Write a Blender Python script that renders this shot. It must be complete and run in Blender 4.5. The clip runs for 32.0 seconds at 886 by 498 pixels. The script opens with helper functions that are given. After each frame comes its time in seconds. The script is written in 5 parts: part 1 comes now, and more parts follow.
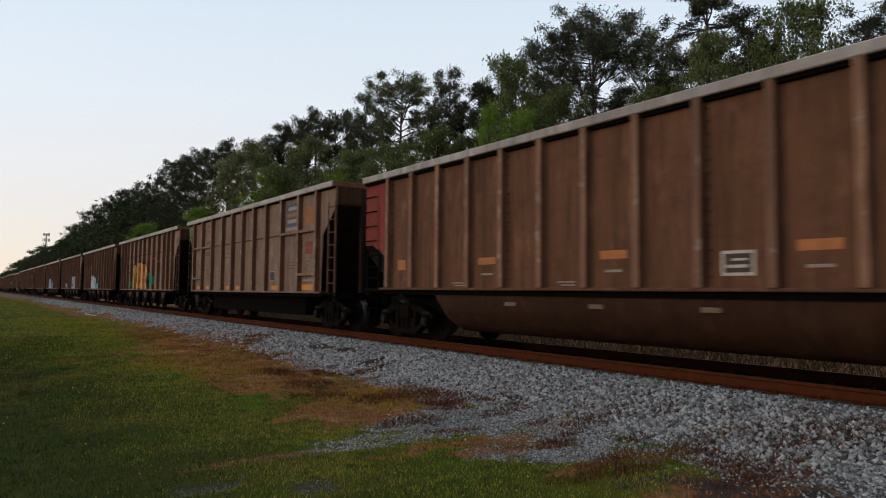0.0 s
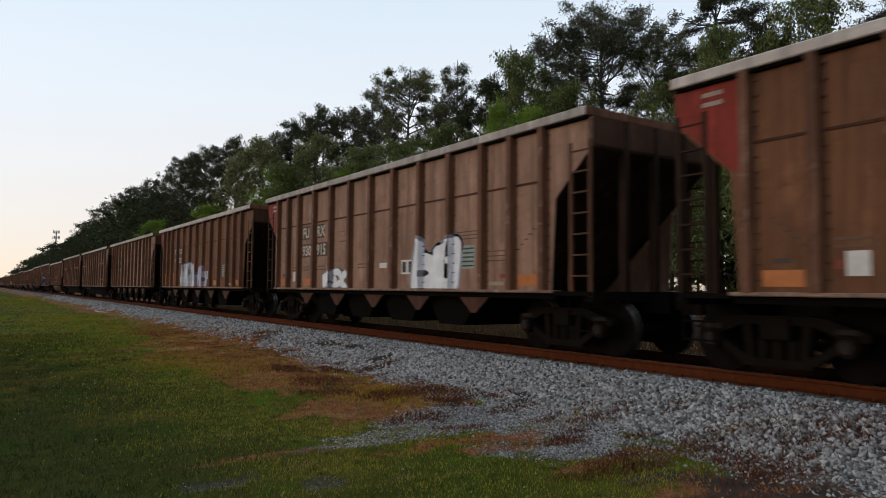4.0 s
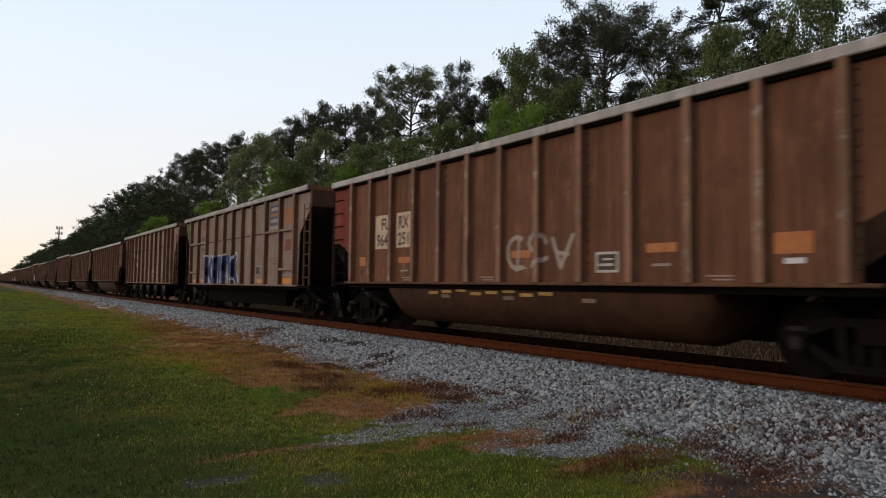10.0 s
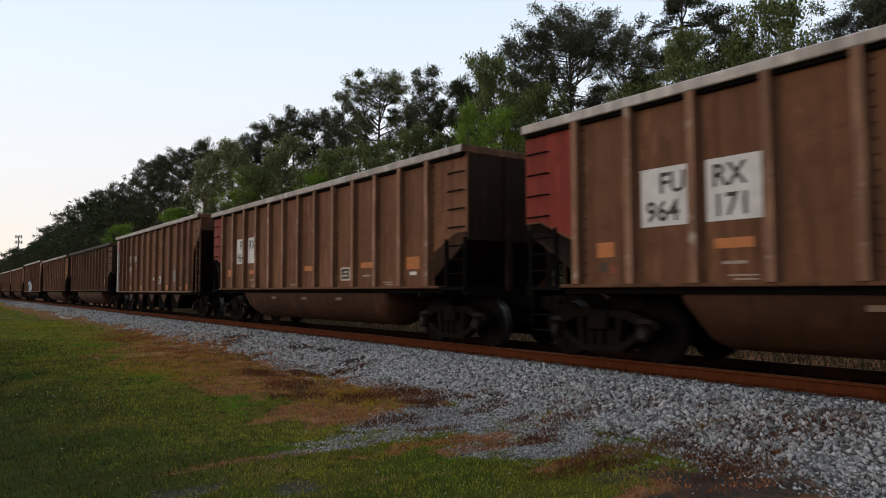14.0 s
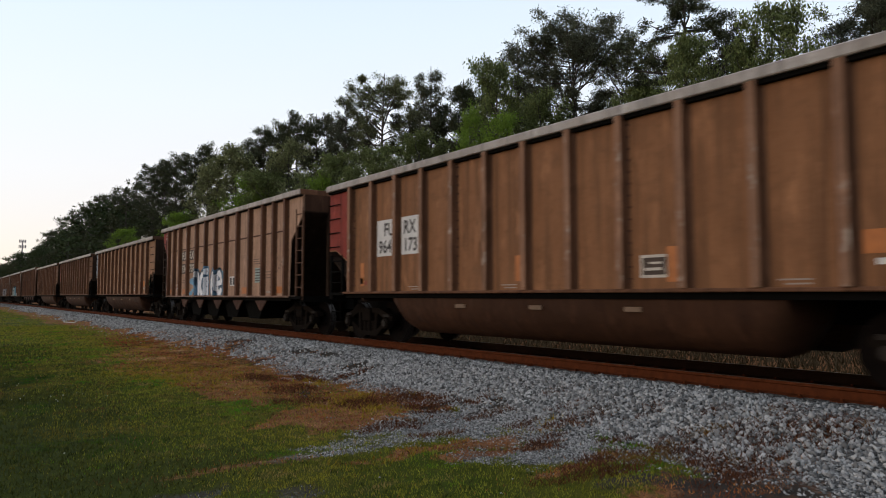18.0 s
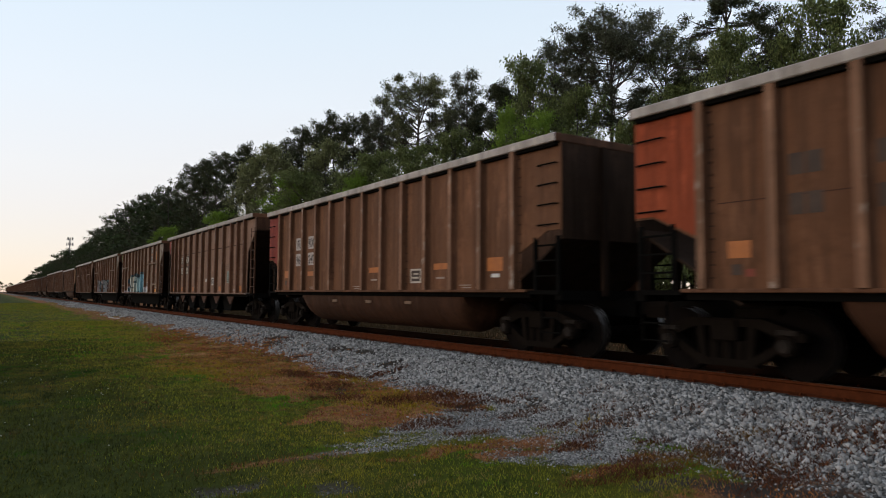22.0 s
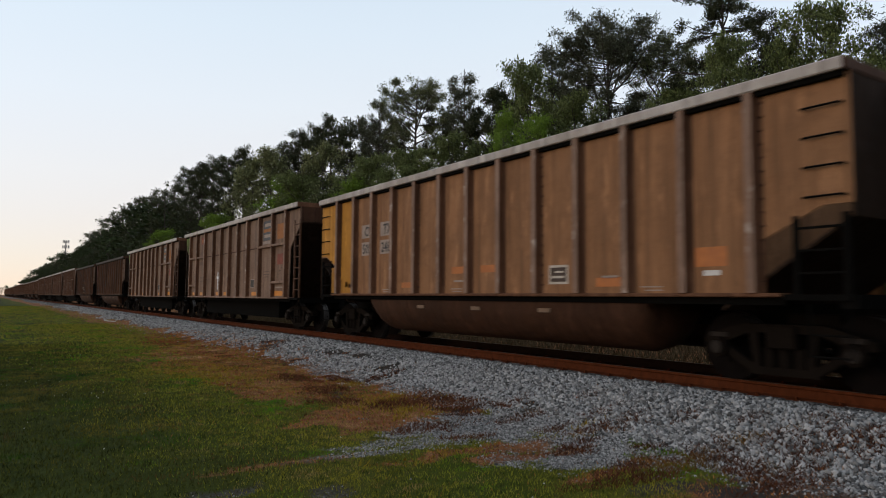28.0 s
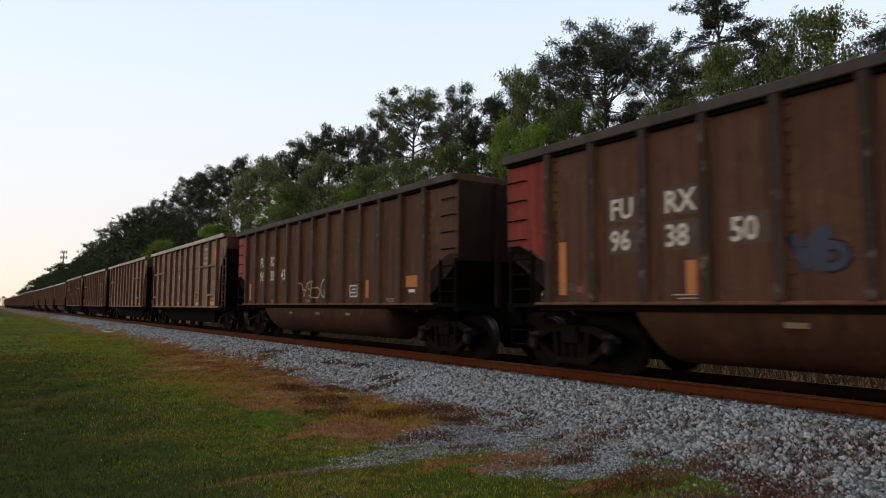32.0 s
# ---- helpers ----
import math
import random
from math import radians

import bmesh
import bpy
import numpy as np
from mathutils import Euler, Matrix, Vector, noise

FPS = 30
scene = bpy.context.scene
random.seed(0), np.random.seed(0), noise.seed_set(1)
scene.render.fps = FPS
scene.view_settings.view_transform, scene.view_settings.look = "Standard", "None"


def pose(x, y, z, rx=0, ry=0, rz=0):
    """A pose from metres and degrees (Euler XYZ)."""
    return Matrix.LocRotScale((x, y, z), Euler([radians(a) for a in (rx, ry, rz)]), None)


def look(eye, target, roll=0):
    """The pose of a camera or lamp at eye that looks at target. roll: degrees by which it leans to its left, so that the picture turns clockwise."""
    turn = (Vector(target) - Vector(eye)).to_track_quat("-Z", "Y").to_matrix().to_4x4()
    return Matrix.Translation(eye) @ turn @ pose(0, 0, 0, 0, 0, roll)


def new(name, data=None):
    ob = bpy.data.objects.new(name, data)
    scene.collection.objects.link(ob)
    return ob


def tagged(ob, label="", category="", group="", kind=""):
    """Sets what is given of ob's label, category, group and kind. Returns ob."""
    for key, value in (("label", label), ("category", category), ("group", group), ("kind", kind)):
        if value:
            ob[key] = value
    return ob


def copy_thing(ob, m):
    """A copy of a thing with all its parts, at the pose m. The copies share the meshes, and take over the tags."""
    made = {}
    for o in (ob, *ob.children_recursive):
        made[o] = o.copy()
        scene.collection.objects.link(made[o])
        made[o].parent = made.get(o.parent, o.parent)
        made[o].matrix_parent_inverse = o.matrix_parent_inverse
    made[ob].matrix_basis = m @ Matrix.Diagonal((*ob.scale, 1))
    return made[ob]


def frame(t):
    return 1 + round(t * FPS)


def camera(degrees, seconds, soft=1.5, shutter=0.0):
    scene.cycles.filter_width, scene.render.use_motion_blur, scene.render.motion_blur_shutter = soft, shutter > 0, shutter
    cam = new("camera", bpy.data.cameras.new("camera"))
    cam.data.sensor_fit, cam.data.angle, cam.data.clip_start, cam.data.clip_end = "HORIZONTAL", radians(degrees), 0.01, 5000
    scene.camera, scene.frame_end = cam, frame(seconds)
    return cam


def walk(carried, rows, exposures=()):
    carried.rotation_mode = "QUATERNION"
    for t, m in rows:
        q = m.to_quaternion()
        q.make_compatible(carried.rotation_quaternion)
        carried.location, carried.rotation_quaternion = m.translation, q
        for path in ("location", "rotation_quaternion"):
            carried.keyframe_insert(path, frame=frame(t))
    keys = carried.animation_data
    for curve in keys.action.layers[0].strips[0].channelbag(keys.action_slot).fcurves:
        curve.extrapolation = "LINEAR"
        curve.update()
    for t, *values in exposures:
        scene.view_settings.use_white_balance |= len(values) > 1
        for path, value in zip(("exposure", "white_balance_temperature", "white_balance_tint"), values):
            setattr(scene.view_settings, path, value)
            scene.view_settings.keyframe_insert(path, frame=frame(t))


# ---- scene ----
# The camera: held by hand at one spot beside the track, swaying and panning a little.
# z = 0 is the top of the rails, the track runs along y, the train rolls towards -y.
EYE = Vector((0.0, 0.0, 1.107))
cam = camera(65.62, 32.0, soft=1.0, shutter=0.2)


def aim(yaw, pitch, roll):
    """yaw to the right of the track's direction, pitch upwards, roll clockwise, in degrees"""
    a, b = radians(yaw), radians(pitch)
    d = Vector((math.sin(a) * math.cos(b), math.cos(a) * math.cos(b), math.sin(b)))
    return look(EYE, EYE + d * 10, roll)


walk(cam, [(t, aim(a, b, c)) for t, a, b, c in (
    (0, 34.72, 3.55, 0.50), (0.5, 34.52, 3.50, 0.32), (1, 34.40, 3.40, 0.21), (1.5, 34.34, 3.27, 0.30),
    (2, 34.27, 3.18, 0.34), (2.5, 34.20, 3.14, 0.41), (3, 34.20, 3.19, 0.34), (3.5, 34.16, 3.25, 0.41),
    (5.5, 33.96, 3.26, 0.48), (6, 33.83, 3.16, 0.34), (6.5, 33.65, 3.09, 0.39), (7, 33.52, 3.00, 0.24),
    (7.5, 33.42, 2.91, 0.36), (8, 33.31, 2.82, 0.50), (8.5, 33.37, 2.79, 0.51), (9, 33.43, 2.86, 0.67),
    (9.5, 33.66, 2.99, 0.88), (10, 33.91, 3.06, 0.70), (10.5, 34.26, 3.21, 0.36), (11, 34.52, 3.31, 0.26),
    (11.5, 34.92, 3.58, -0.23), (12, 35.36, 3.53, -0.82), (12.5, 36.99, 3.39, -1.43),
    (13, 36.18, 3.31, -0.92), (13.5, 36.26, 3.31, -0.82), (14, 36.42, 3.41, -0.18), (14.5, 36.52, 3.47, 0.09),
    (16.5, 36.37, 3.65, -0.13), (17, 36.28, 3.74, -0.22), (17.5, 36.17, 3.80, -0.17),
    (18, 36.18, 3.82, -0.10), (18.5, 35.98, 3.79, 0.32), (19, 35.93, 4.00, 0.83), (19.5, 35.14, 3.92, 0.56),
    (20, 33.81, 3.91, 0.28), (20.5, 33.48, 3.86, 0.11), (21, 33.23, 3.78, 0.03), (21.5, 33.26, 3.80, 0.28),
    (22, 33.21, 3.71, 0.29), (22.5, 33.14, 3.63, 0.18), (23, 33.03, 3.53, -0.12), (23.5, 32.95, 3.46, 0.42),
    (24, 32.94, 3.34, 0.51), (24.5, 32.95, 3.27, 0.37), (25, 33.03, 3.19, 0.35), (25.5, 33.09, 3.25, 0.51),
    (27.5, 33.45, 3.96, 0.63), (28, 33.47, 4.02, 0.41), (28.5, 33.46, 4.14, 0.06), (29, 33.45, 4.30, 0.23),
    (29.5, 33.48, 4.38, 0.40), (30, 33.52, 4.52, 0.34), (30.5, 33.57, 4.59, 0.23), (31, 33.58, 4.67, 0.25),
    (31.5, 33.62, 4.76, 0.42), (32, 33.61, 4.78, 0.20),
)], [(t, 1.69 + 0.6 * e) for t, e in (
    # the camera's own exposure follows the paleness of the cars that pass
    (0, -0.15), (1, 0.0), (3, 0.0), (6, -0.08), (9, -0.04), (10, 0.05), (11, 0.20), (12, -0.04), (13, 0.0), (14, 0.10), (16.5, 0.15), (17, 0.17), (18, 0.18), (19, 0.02),
    (20, -0.36), (21, -0.25), (22, 0.0), (23, 0.08), (24, 0.02), (25, -0.38), (25.5, -0.36), (27.5, -0.1), (28, -0.08), (30, -0.04), (31, 0.0), (32, 0.12),
)])

# ---- light: dusk, the sun just down behind the camera, a wide pale sky ----
SUN_AZ, SUN_EL = 300.0, 8.0      # degrees from the track's direction, clockwise from above; height
world = bpy.data.worlds.new("dusk_sky")
world.use_nodes = True
scene.world = world
wn, wl = world.node_tree.nodes, world.node_tree.links
sky = wn.new("ShaderNodeTexSky")
sky.sky_type, sky.sun_disc = "NISHITA", False
sky.sun_elevation, sky.sun_rotation = radians(SUN_EL), radians(SUN_AZ)
sky.air_density, sky.dust_density, sky.ozone_density = 1.0, 0.0, 3.0
# thin high cloud: peach along the horizon, white above it, pale blue overhead
where = wn.new("ShaderNodeTexCoord")
height = wn.new("ShaderNodeSeparateXYZ")
wl.new(where.outputs["Generated"], height.inputs[0])
veil = wn.new("ShaderNodeValToRGB")
wl.new(height.outputs["Z"], veil.inputs[0])
for at, rgb in ((0.0, (1.84, 1.44, 1.29)), (0.08, (1.90, 1.61, 1.48)), (0.16, (1.92, 1.78, 1.70)), (0.26, (1.84, 1.88, 1.92)), (0.36, (1.70, 1.86, 1.99)), (0.46, (1.54, 1.76, 1.97)), (1.0, (1.10, 1.19, 1.30))):
    stop = veil.color_ramp.elements[0] if at == 0 else veil.color_ramp.elements[-1] if at == 1 else veil.color_ramp.elements.new(at)
    stop.color = (*rgb, 1)
haze = wn.new("ShaderNodeMix")
haze.data_type = "RGBA"
haze.inputs[0].default_value = 0.88
wl.new(sky.outputs["Color"], haze.inputs[6])
wl.new(veil.outputs["Color"], haze.inputs[7])
wl.new(haze.outputs[2], wn["Background"].inputs["Color"])
wn["Background"].inputs["Strength"].default_value = 0.15
sun = new("sun", bpy.data.lights.new("sun", "SUN"))
sun.data.energy, sun.data.angle, sun.data.color = 0.27, radians(25), (1.0, 0.74, 0.52)
sa, se = radians(SUN_AZ), radians(SUN_EL)
sun.matrix_world = look((0, 0, 0), (-math.sin(sa) * math.cos(se), -math.cos(sa) * math.cos(se), -math.sin(se)))
sun.location = (-60, -20, 40)

# ---- materials ----


def material(name, rough=0.7, metal=0.0):
    m = bpy.data.materials.new(name)
    m.use_nodes = True
    b = m.node_tree.nodes["Principled BSDF"]
    b.inputs["Roughness"].default_value, b.inputs["Metallic"].default_value = rough, metal
    b.inputs["Specular IOR Level"].default_value = 0.3
    return m


def node(m, kind, **values):
    n = m.node_tree.nodes.new(kind)
    for k, v in values.items():
        n.inputs[k.replace("_", " ")].default_value = v
    return n


def link(m, a, b):
    m.node_tree.links.new(a, b)


def coords(m, scale=(1, 1, 1), own=False):
    """places on the thing, in metres; own: shifted, so that no two pieces carry the same pattern"""
    tc = node(m, "ShaderNodeTexCoord")
    mp = node(m, "ShaderNodeMapping")
    mp.inputs["Scale"].default_value = scale
    if own:
        shift = m.node_tree.nodes.new("ShaderNodeVectorMath")
        shift.operation = "SCALE"
        shift.inputs[0].default_value = (37.0, 19.0, 53.0)
        link(m, node(m, "ShaderNodeObjectInfo").outputs["Random"], shift.inputs["Scale"])
        link(m, shift.outputs[0], mp.inputs["Location"])
    link(m, tc.outputs["Object"], mp.inputs["Vector"])
    return mp.outputs["Vector"]


def mix(m, fac, a, b):
    n = m.node_tree.nodes.new("ShaderNodeMix")
    n.data_type = "RGBA"
    for slot, v in ((0, fac), (6, a), (7, b)):
        if isinstance(v, (int, float)):
            n.inputs[slot].default_value = v
        elif isinstance(v, tuple):
            n.inputs[slot].default_value = (*v, 1)
        else:
            link(m, v, n.inputs[slot])
    return n.outputs[2]


def ramp(m, value, lo, hi):
    n = m.node_tree.nodes.new("ShaderNodeMapRange")
    n.inputs["From Min"].default_value, n.inputs["From Max"].default_value = lo, hi
    link(m, value, n.inputs["Value"])
    return n.outputs["Result"]


def noisy(m, vector, scale, detail=4.0, rough=0.6):
    n = node(m, "ShaderNodeTexNoise", Scale=scale, Detail=detail, Roughness=rough)
    link(m, vector, n.inputs["Vector"])
    return n.outputs["Fac"]


def finish(m, colour, bump=None, strength=0.3, distance=0.01):
    b = m.node_tree.nodes["Principled BSDF"]
    link(m, colour, b.inputs["Base Color"])
    if bump is not None:
        n = node(m, "ShaderNodeBump", Strength=strength, Distance=distance)
        link(m, bump, n.inputs["Height"])
        link(m, n.outputs["Normal"], b.inputs["Normal"])
    return m


def weathered(name, base, dirt, rust_shade=(0.05, 0.024, 0.015), wear=0.38, rough=0.70, gloss=0.13, flake=None):
    """sheet steel under old paint: broad fading, streaks that run down, small rusty spots"""
    m = material(name, rough)
    m.node_tree.nodes["Principled BSDF"].inputs["Specular IOR Level"].default_value = gloss
    v = coords(m, own=True)
    info = node(m, "ShaderNodeObjectInfo")
    broad = noisy(m, v, 0.55, 5.0)
    col = mix(m, ramp(m, broad, 0.35, 0.68), base, dirt)
    streak = noisy(m, coords(m, (6.0, 6.0, 0.30), True), 1.0, 5.0, 0.7)
    col = mix(m, ramp(m, streak, 0.46, 0.70), col, tuple(c * 0.45 for c in base))
    pale = noisy(m, coords(m, (3.0, 3.0, 0.8), True), 1.3, 6.0, 0.7)
    col = mix(m, ramp(m, pale, 0.54, 0.86), col, tuple(min(1, c * 1.75 + min(0.012, base[0] * 0.08)) for c in base))
    spot = noisy(m, v, 14.0, 5.0, 0.75)
    col = mix(m, ramp(m, spot, 1.0 - wear, 0.86), col, rust_shade)
    blotch = noisy(m, coords(m, (1.0, 1.0, 1.6), True), 2.1, 7.0, 0.72)
    col = mix(m, ramp(m, blotch, 0.52, 0.74), col, tuple(c * 0.6 for c in base))
    if flake:
        chips = noisy(m, coords(m, (1.0, 1.0, 1.0), True), 3.4, 5.0, 0.6)
        col = mix(m, ramp(m, chips, 0.58, 0.72), col, flake)
    shade = node(m, "ShaderNodeHueSaturation")
    link(m, col, shade.inputs["Color"])
    v2 = m.node_tree.nodes.new("ShaderNodeMath")
    v2.operation = "MULTIPLY_ADD"
    v2.inputs[1].default_value, v2.inputs[2].default_value = 0.22, 0.89
    link(m, info.outputs["Random"], v2.inputs[0])
    link(m, v2.outputs[0], shade.inputs["Value"])
    dent = noisy(m, v, 1.1, 5.0, 0.55)
    return finish(m, shade.outputs["Color"], dent, 0.7, 0.10)


def plain(name, base, rough=0.7, metal=0.0, vary=0.25, scale=6.0, gloss=0.3):
    m = material(name, rough, metal)
    m.node_tree.nodes["Principled BSDF"].inputs["Specular IOR Level"].default_value = gloss
    f = noisy(m, coords(m), scale, 6.0, 0.65)
    col = mix(m, ramp(m, f, 0.3, 0.75), tuple(c * (1 - vary) for c in base), tuple(min(1, c * (1 + vary)) for c in base))
    return finish(m, col, f, 0.2, 0.01)


def island(name, dark, light, rough=0.85, through_light=0.0, patches=(), even=1.0):
    """many small pieces in one mesh, each its own shade between two colours"""
    m = material(name, rough)
    g = node(m, "ShaderNodeNewGeometry")
    n = noisy(m, coords(m), 1.2, 3.0)
    col = mix(m, g.outputs["Random Per Island"], dark, light)
    if even:
        col = mix(m, ramp(m, n, 0.75 - 0.45 * even, 1.2 - 0.45 * even), col, tuple((a + b) * 0.36 for a, b in zip(dark, light)))
    for k, (colour, lo, hi, size) in enumerate(patches):
        mp = coords(m)
        mp.node.inputs["Location"].default_value = (7.3 * k, 3.1 * k, 0)
        col = mix(m, ramp(m, noisy(m, mp, size, 4.0), lo, hi), col, colour)
    finish(m, col)
    m.node_tree.nodes["Principled BSDF"].inputs["Specular IOR Level"].default_value = 0.12
    if through_light:
        b = m.node_tree.nodes["Principled BSDF"]
        t = node(m, "ShaderNodeBsdfTranslucent")
        link(m, col, t.inputs["Color"])
        s = node(m, "ShaderNodeMixShader", Fac=through_light)
        link(m, b.outputs[0], s.inputs[1])
        link(m, t.outputs[0], s.inputs[2])
        link(m, s.outputs[0], m.node_tree.nodes["Material Output"].inputs["Surface"])
    return m


BROWN = weathered("brown_paint", (0.150, 0.064, 0.030), (0.105, 0.047, 0.024))
RUSSET = weathered("russet_paint", (0.142, 0.058, 0.029), (0.104, 0.043, 0.022))
TAUPE = weathered("taupe_paint", (0.208, 0.130, 0.091), (0.152, 0.093, 0.063), wear=0.42)
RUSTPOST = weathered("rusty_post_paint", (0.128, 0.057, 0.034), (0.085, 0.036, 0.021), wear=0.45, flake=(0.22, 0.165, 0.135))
GAUNT = weathered("grey_brown_paint", (0.260, 0.126, 0.059), (0.196, 0.096, 0.045))
TAN = weathered("tan_brown_paint", (0.290, 0.150, 0.082), (0.225, 0.112, 0.058))
SIENNA = weathered("sienna_paint", (0.205, 0.092, 0.041), (0.158, 0.069, 0.030))
ASH = weathered("ash_brown_paint", (0.268, 0.182, 0.139), (0.203, 0.136, 0.102), wear=0.42)
SEAM = weathered("rusty_seam_gusset_shade", (0.066, 0.027, 0.016), (0.046, 0.020, 0.013), gloss=0.1)
DUST = weathered("dusty_brown_paint", (0.262, 0.152, 0.105), (0.195, 0.112, 0.077))
DARK = weathered("dark_brown_paint", (0.078, 0.034, 0.017), (0.054, 0.024, 0.013))
POST_DARK = weathered("sooty_post_paint", (0.036, 0.021, 0.016), (0.025, 0.016, 0.012), gloss=0.15, flake=(0.13, 0.10, 0.085))
# end sheets, their posts and trailing ladders: darker than the side paints
DARK_END = weathered("dark_end_paint", (0.030, 0.017, 0.011), (0.018, 0.011, 0.008), rust_shade=(0.02, 0.011, 0.008), gloss=0.04)
# bellies and end bulkheads, a darker brown than the side sheets
BELLY = weathered("dark_belly_paint", (0.052, 0.022, 0.011), (0.034, 0.015, 0.008), gloss=0.1)
# post sides: rust, with the shade beside the faces put into the tone
POST_SHADE = weathered("rusty_shaded_post_side", (0.125, 0.056, 0.029), (0.088, 0.040, 0.022), gloss=0.1)
FADED_ORANGE = plain("faded_orange_square", (0.27, 0.095, 0.022), 0.7)
FADED_RED = plain("faded_red_square", (0.175, 0.038, 0.022), 0.7)
# post faces and sill ledges: flaking wear, plus the light on them painted in
WORN_LIT = weathered("worn_lit_post_paint", (0.232, 0.148, 0.108), (0.150, 0.086, 0.058), wear=0.45, flake=(0.36, 0.30, 0.255))
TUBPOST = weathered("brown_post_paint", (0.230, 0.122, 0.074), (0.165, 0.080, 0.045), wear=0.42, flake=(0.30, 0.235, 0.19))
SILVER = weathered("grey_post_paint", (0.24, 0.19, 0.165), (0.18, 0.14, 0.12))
PALE = weathered("pale_dusty_paint", (0.345, 0.206, 0.138), (0.270, 0.158, 0.104))
PAINTS = {"tan": TAN, "sienna": SIENNA, "ash": ASH, "gaunt": GAUNT, "pale": PALE, "brown": BROWN, "russet": RUSSET, "taupe": TAUPE, "dust": DUST, "dark": DARK}
CHORD = weathered("worn_top_rail", (0.42, 0.375, 0.345), (0.30, 0.25, 0.215), wear=0.38)
CREAM = plain("cream_stencil", (0.43, 0.37, 0.31), 0.6, vary=0.2)
SOILED = plain("soiled_stencil", (0.052, 0.032, 0.023), 0.7)
SMUDGE = plain("smudged_stencil", (0.15, 0.095, 0.06), 0.8)
SCUFF = plain("scuffed_pale_paint", (0.36, 0.235, 0.155), 0.8, vary=0.4, scale=9.0)
FAINT = plain("worn_dark_stencil", (0.080, 0.049, 0.035), 0.7)
GHOST = plain("faint_stencil", (0.098, 0.054, 0.035), 0.7)
PALE_END = weathered("pale_end_paint", (0.26, 0.215, 0.18), (0.17, 0.125, 0.095), wear=0.42)
CHORD_DARK = weathered("dark_top_rail", (0.055, 0.042, 0.037), (0.040, 0.032, 0.028))
# darker than sooty steel: the shade under the cars is put into these tones
BLACK = plain("sooty_shaded_steel", (0.005, 0.0045, 0.004), 0.95, gloss=0.02)
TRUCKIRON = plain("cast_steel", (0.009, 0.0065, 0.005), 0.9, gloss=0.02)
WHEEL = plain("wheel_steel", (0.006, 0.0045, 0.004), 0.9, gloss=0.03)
# the far rail, with the shadow under the train put into its colour
RAILSHADE = plain("shaded_rail", (0.014, 0.0065, 0.004), 0.9, gloss=0.05)
RAILRUST = plain("rusty_rail", (0.072, 0.0195, 0.007), 0.9, vary=0.35, scale=9.0, gloss=0.05)
RAILTOP = plain("polished_rail_head", (0.10, 0.075, 0.06), 0.5, 0.6)
TIEWOOD = plain("old_tie_wood", (0.075, 0.05, 0.04), 0.9, vary=0.4)
YELLOW = plain("yellow_sticker", (0.52, 0.18, 0.012), 0.5, vary=0.2)
ORANGE = plain("orange_sticker", (0.34, 0.10, 0.016), 0.5, vary=0.2)
WHITE = plain("white_stencil", (0.50, 0.475, 0.45), 0.6, vary=0.15)
FADED = plain("faded_white_stencil", (0.26, 0.20, 0.165), 0.7, vary=0.2)
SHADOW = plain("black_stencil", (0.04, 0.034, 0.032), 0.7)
RED = weathered("red_end_paint", (0.20, 0.028, 0.018), (0.15, 0.023, 0.016), wear=0.3)
VERMIL = weathered("orange_red_end_paint", (0.27, 0.052, 0.018), (0.21, 0.042, 0.016), wear=0.3)
GREEN = weathered("green_end_paint", (0.095, 0.135, 0.018), (0.095, 0.11, 0.022), wear=0.3)
GREY = weathered("grey_end_paint", (0.19, 0.195, 0.215), (0.15, 0.155, 0.17), wear=0.25)
GOLD = weathered("yellow_end_paint", (0.42, 0.19, 0.025), (0.34, 0.15, 0.022), wear=0.28)
BLUE = plain("blue_panel", (0.050, 0.054, 0.060), 0.6, vary=0.4)
SIGNBLUE = plain("blue_sign_paint", (0.030, 0.055, 0.105), 0.6, vary=0.4)
MINT = plain("pale_green_label", (0.20, 0.26, 0.235), 0.6)

# ---- mesh helpers ----


def letters(text):
    """a flat mesh of a word in the built-in letters, one metre in size"""
    cu = bpy.data.curves.new("lettering", "FONT")
    cu.body, cu.size, cu.resolution_u, cu.offset = text, 1.0, 2, 0.02
    ob = new("lettering_source", cu)
    me = bpy.data.meshes.new_from_object(ob.evaluated_get(bpy.context.evaluated_depsgraph_get()))
    bpy.data.objects.remove(ob)
    return me


WORDS = {w: letters(w) for w in ("FU", "RX", "930", "932", "792", "997", "915", "253", "847", "862", "759", "821", "964", "25", "171", "173", "242", "251", "CI", "TX", "505", "248", "96", "38", "10", "50", "43")}


def link_mesh(name, me, mat, parent=None, label=""):
    if mat:
        me.materials.append(mat)
    ob = new(name, me)
    if parent:
        ob.parent = parent
    if label:
        ob["label"] = label
    return ob


def part(name, bm, mat, parent, label=""):
    me = bpy.data.meshes.new(name)
    bm.to_mesh(me)
    bm.free()
    return link_mesh(name, me, mat, parent, label)


def array_mesh(name, verts, faces):
    """a mesh from an (n, 3) array of places and an (m, k) array of corners"""
    me = bpy.data.meshes.new(name)
    faces = np.asarray(faces)
    k = faces.shape[1]
    me.vertices.add(len(verts))
    me.vertices.foreach_set("co", np.asarray(verts, dtype=np.float32).ravel())
    me.loops.add(faces.size)
    me.loops.foreach_set("vertex_index", faces.astype(np.int32).ravel())
    me.polygons.add(len(faces))
    me.polygons.foreach_set("loop_start", np.arange(0, faces.size, k, dtype=np.int32))
    me.update(calc_edges=True)
    return me


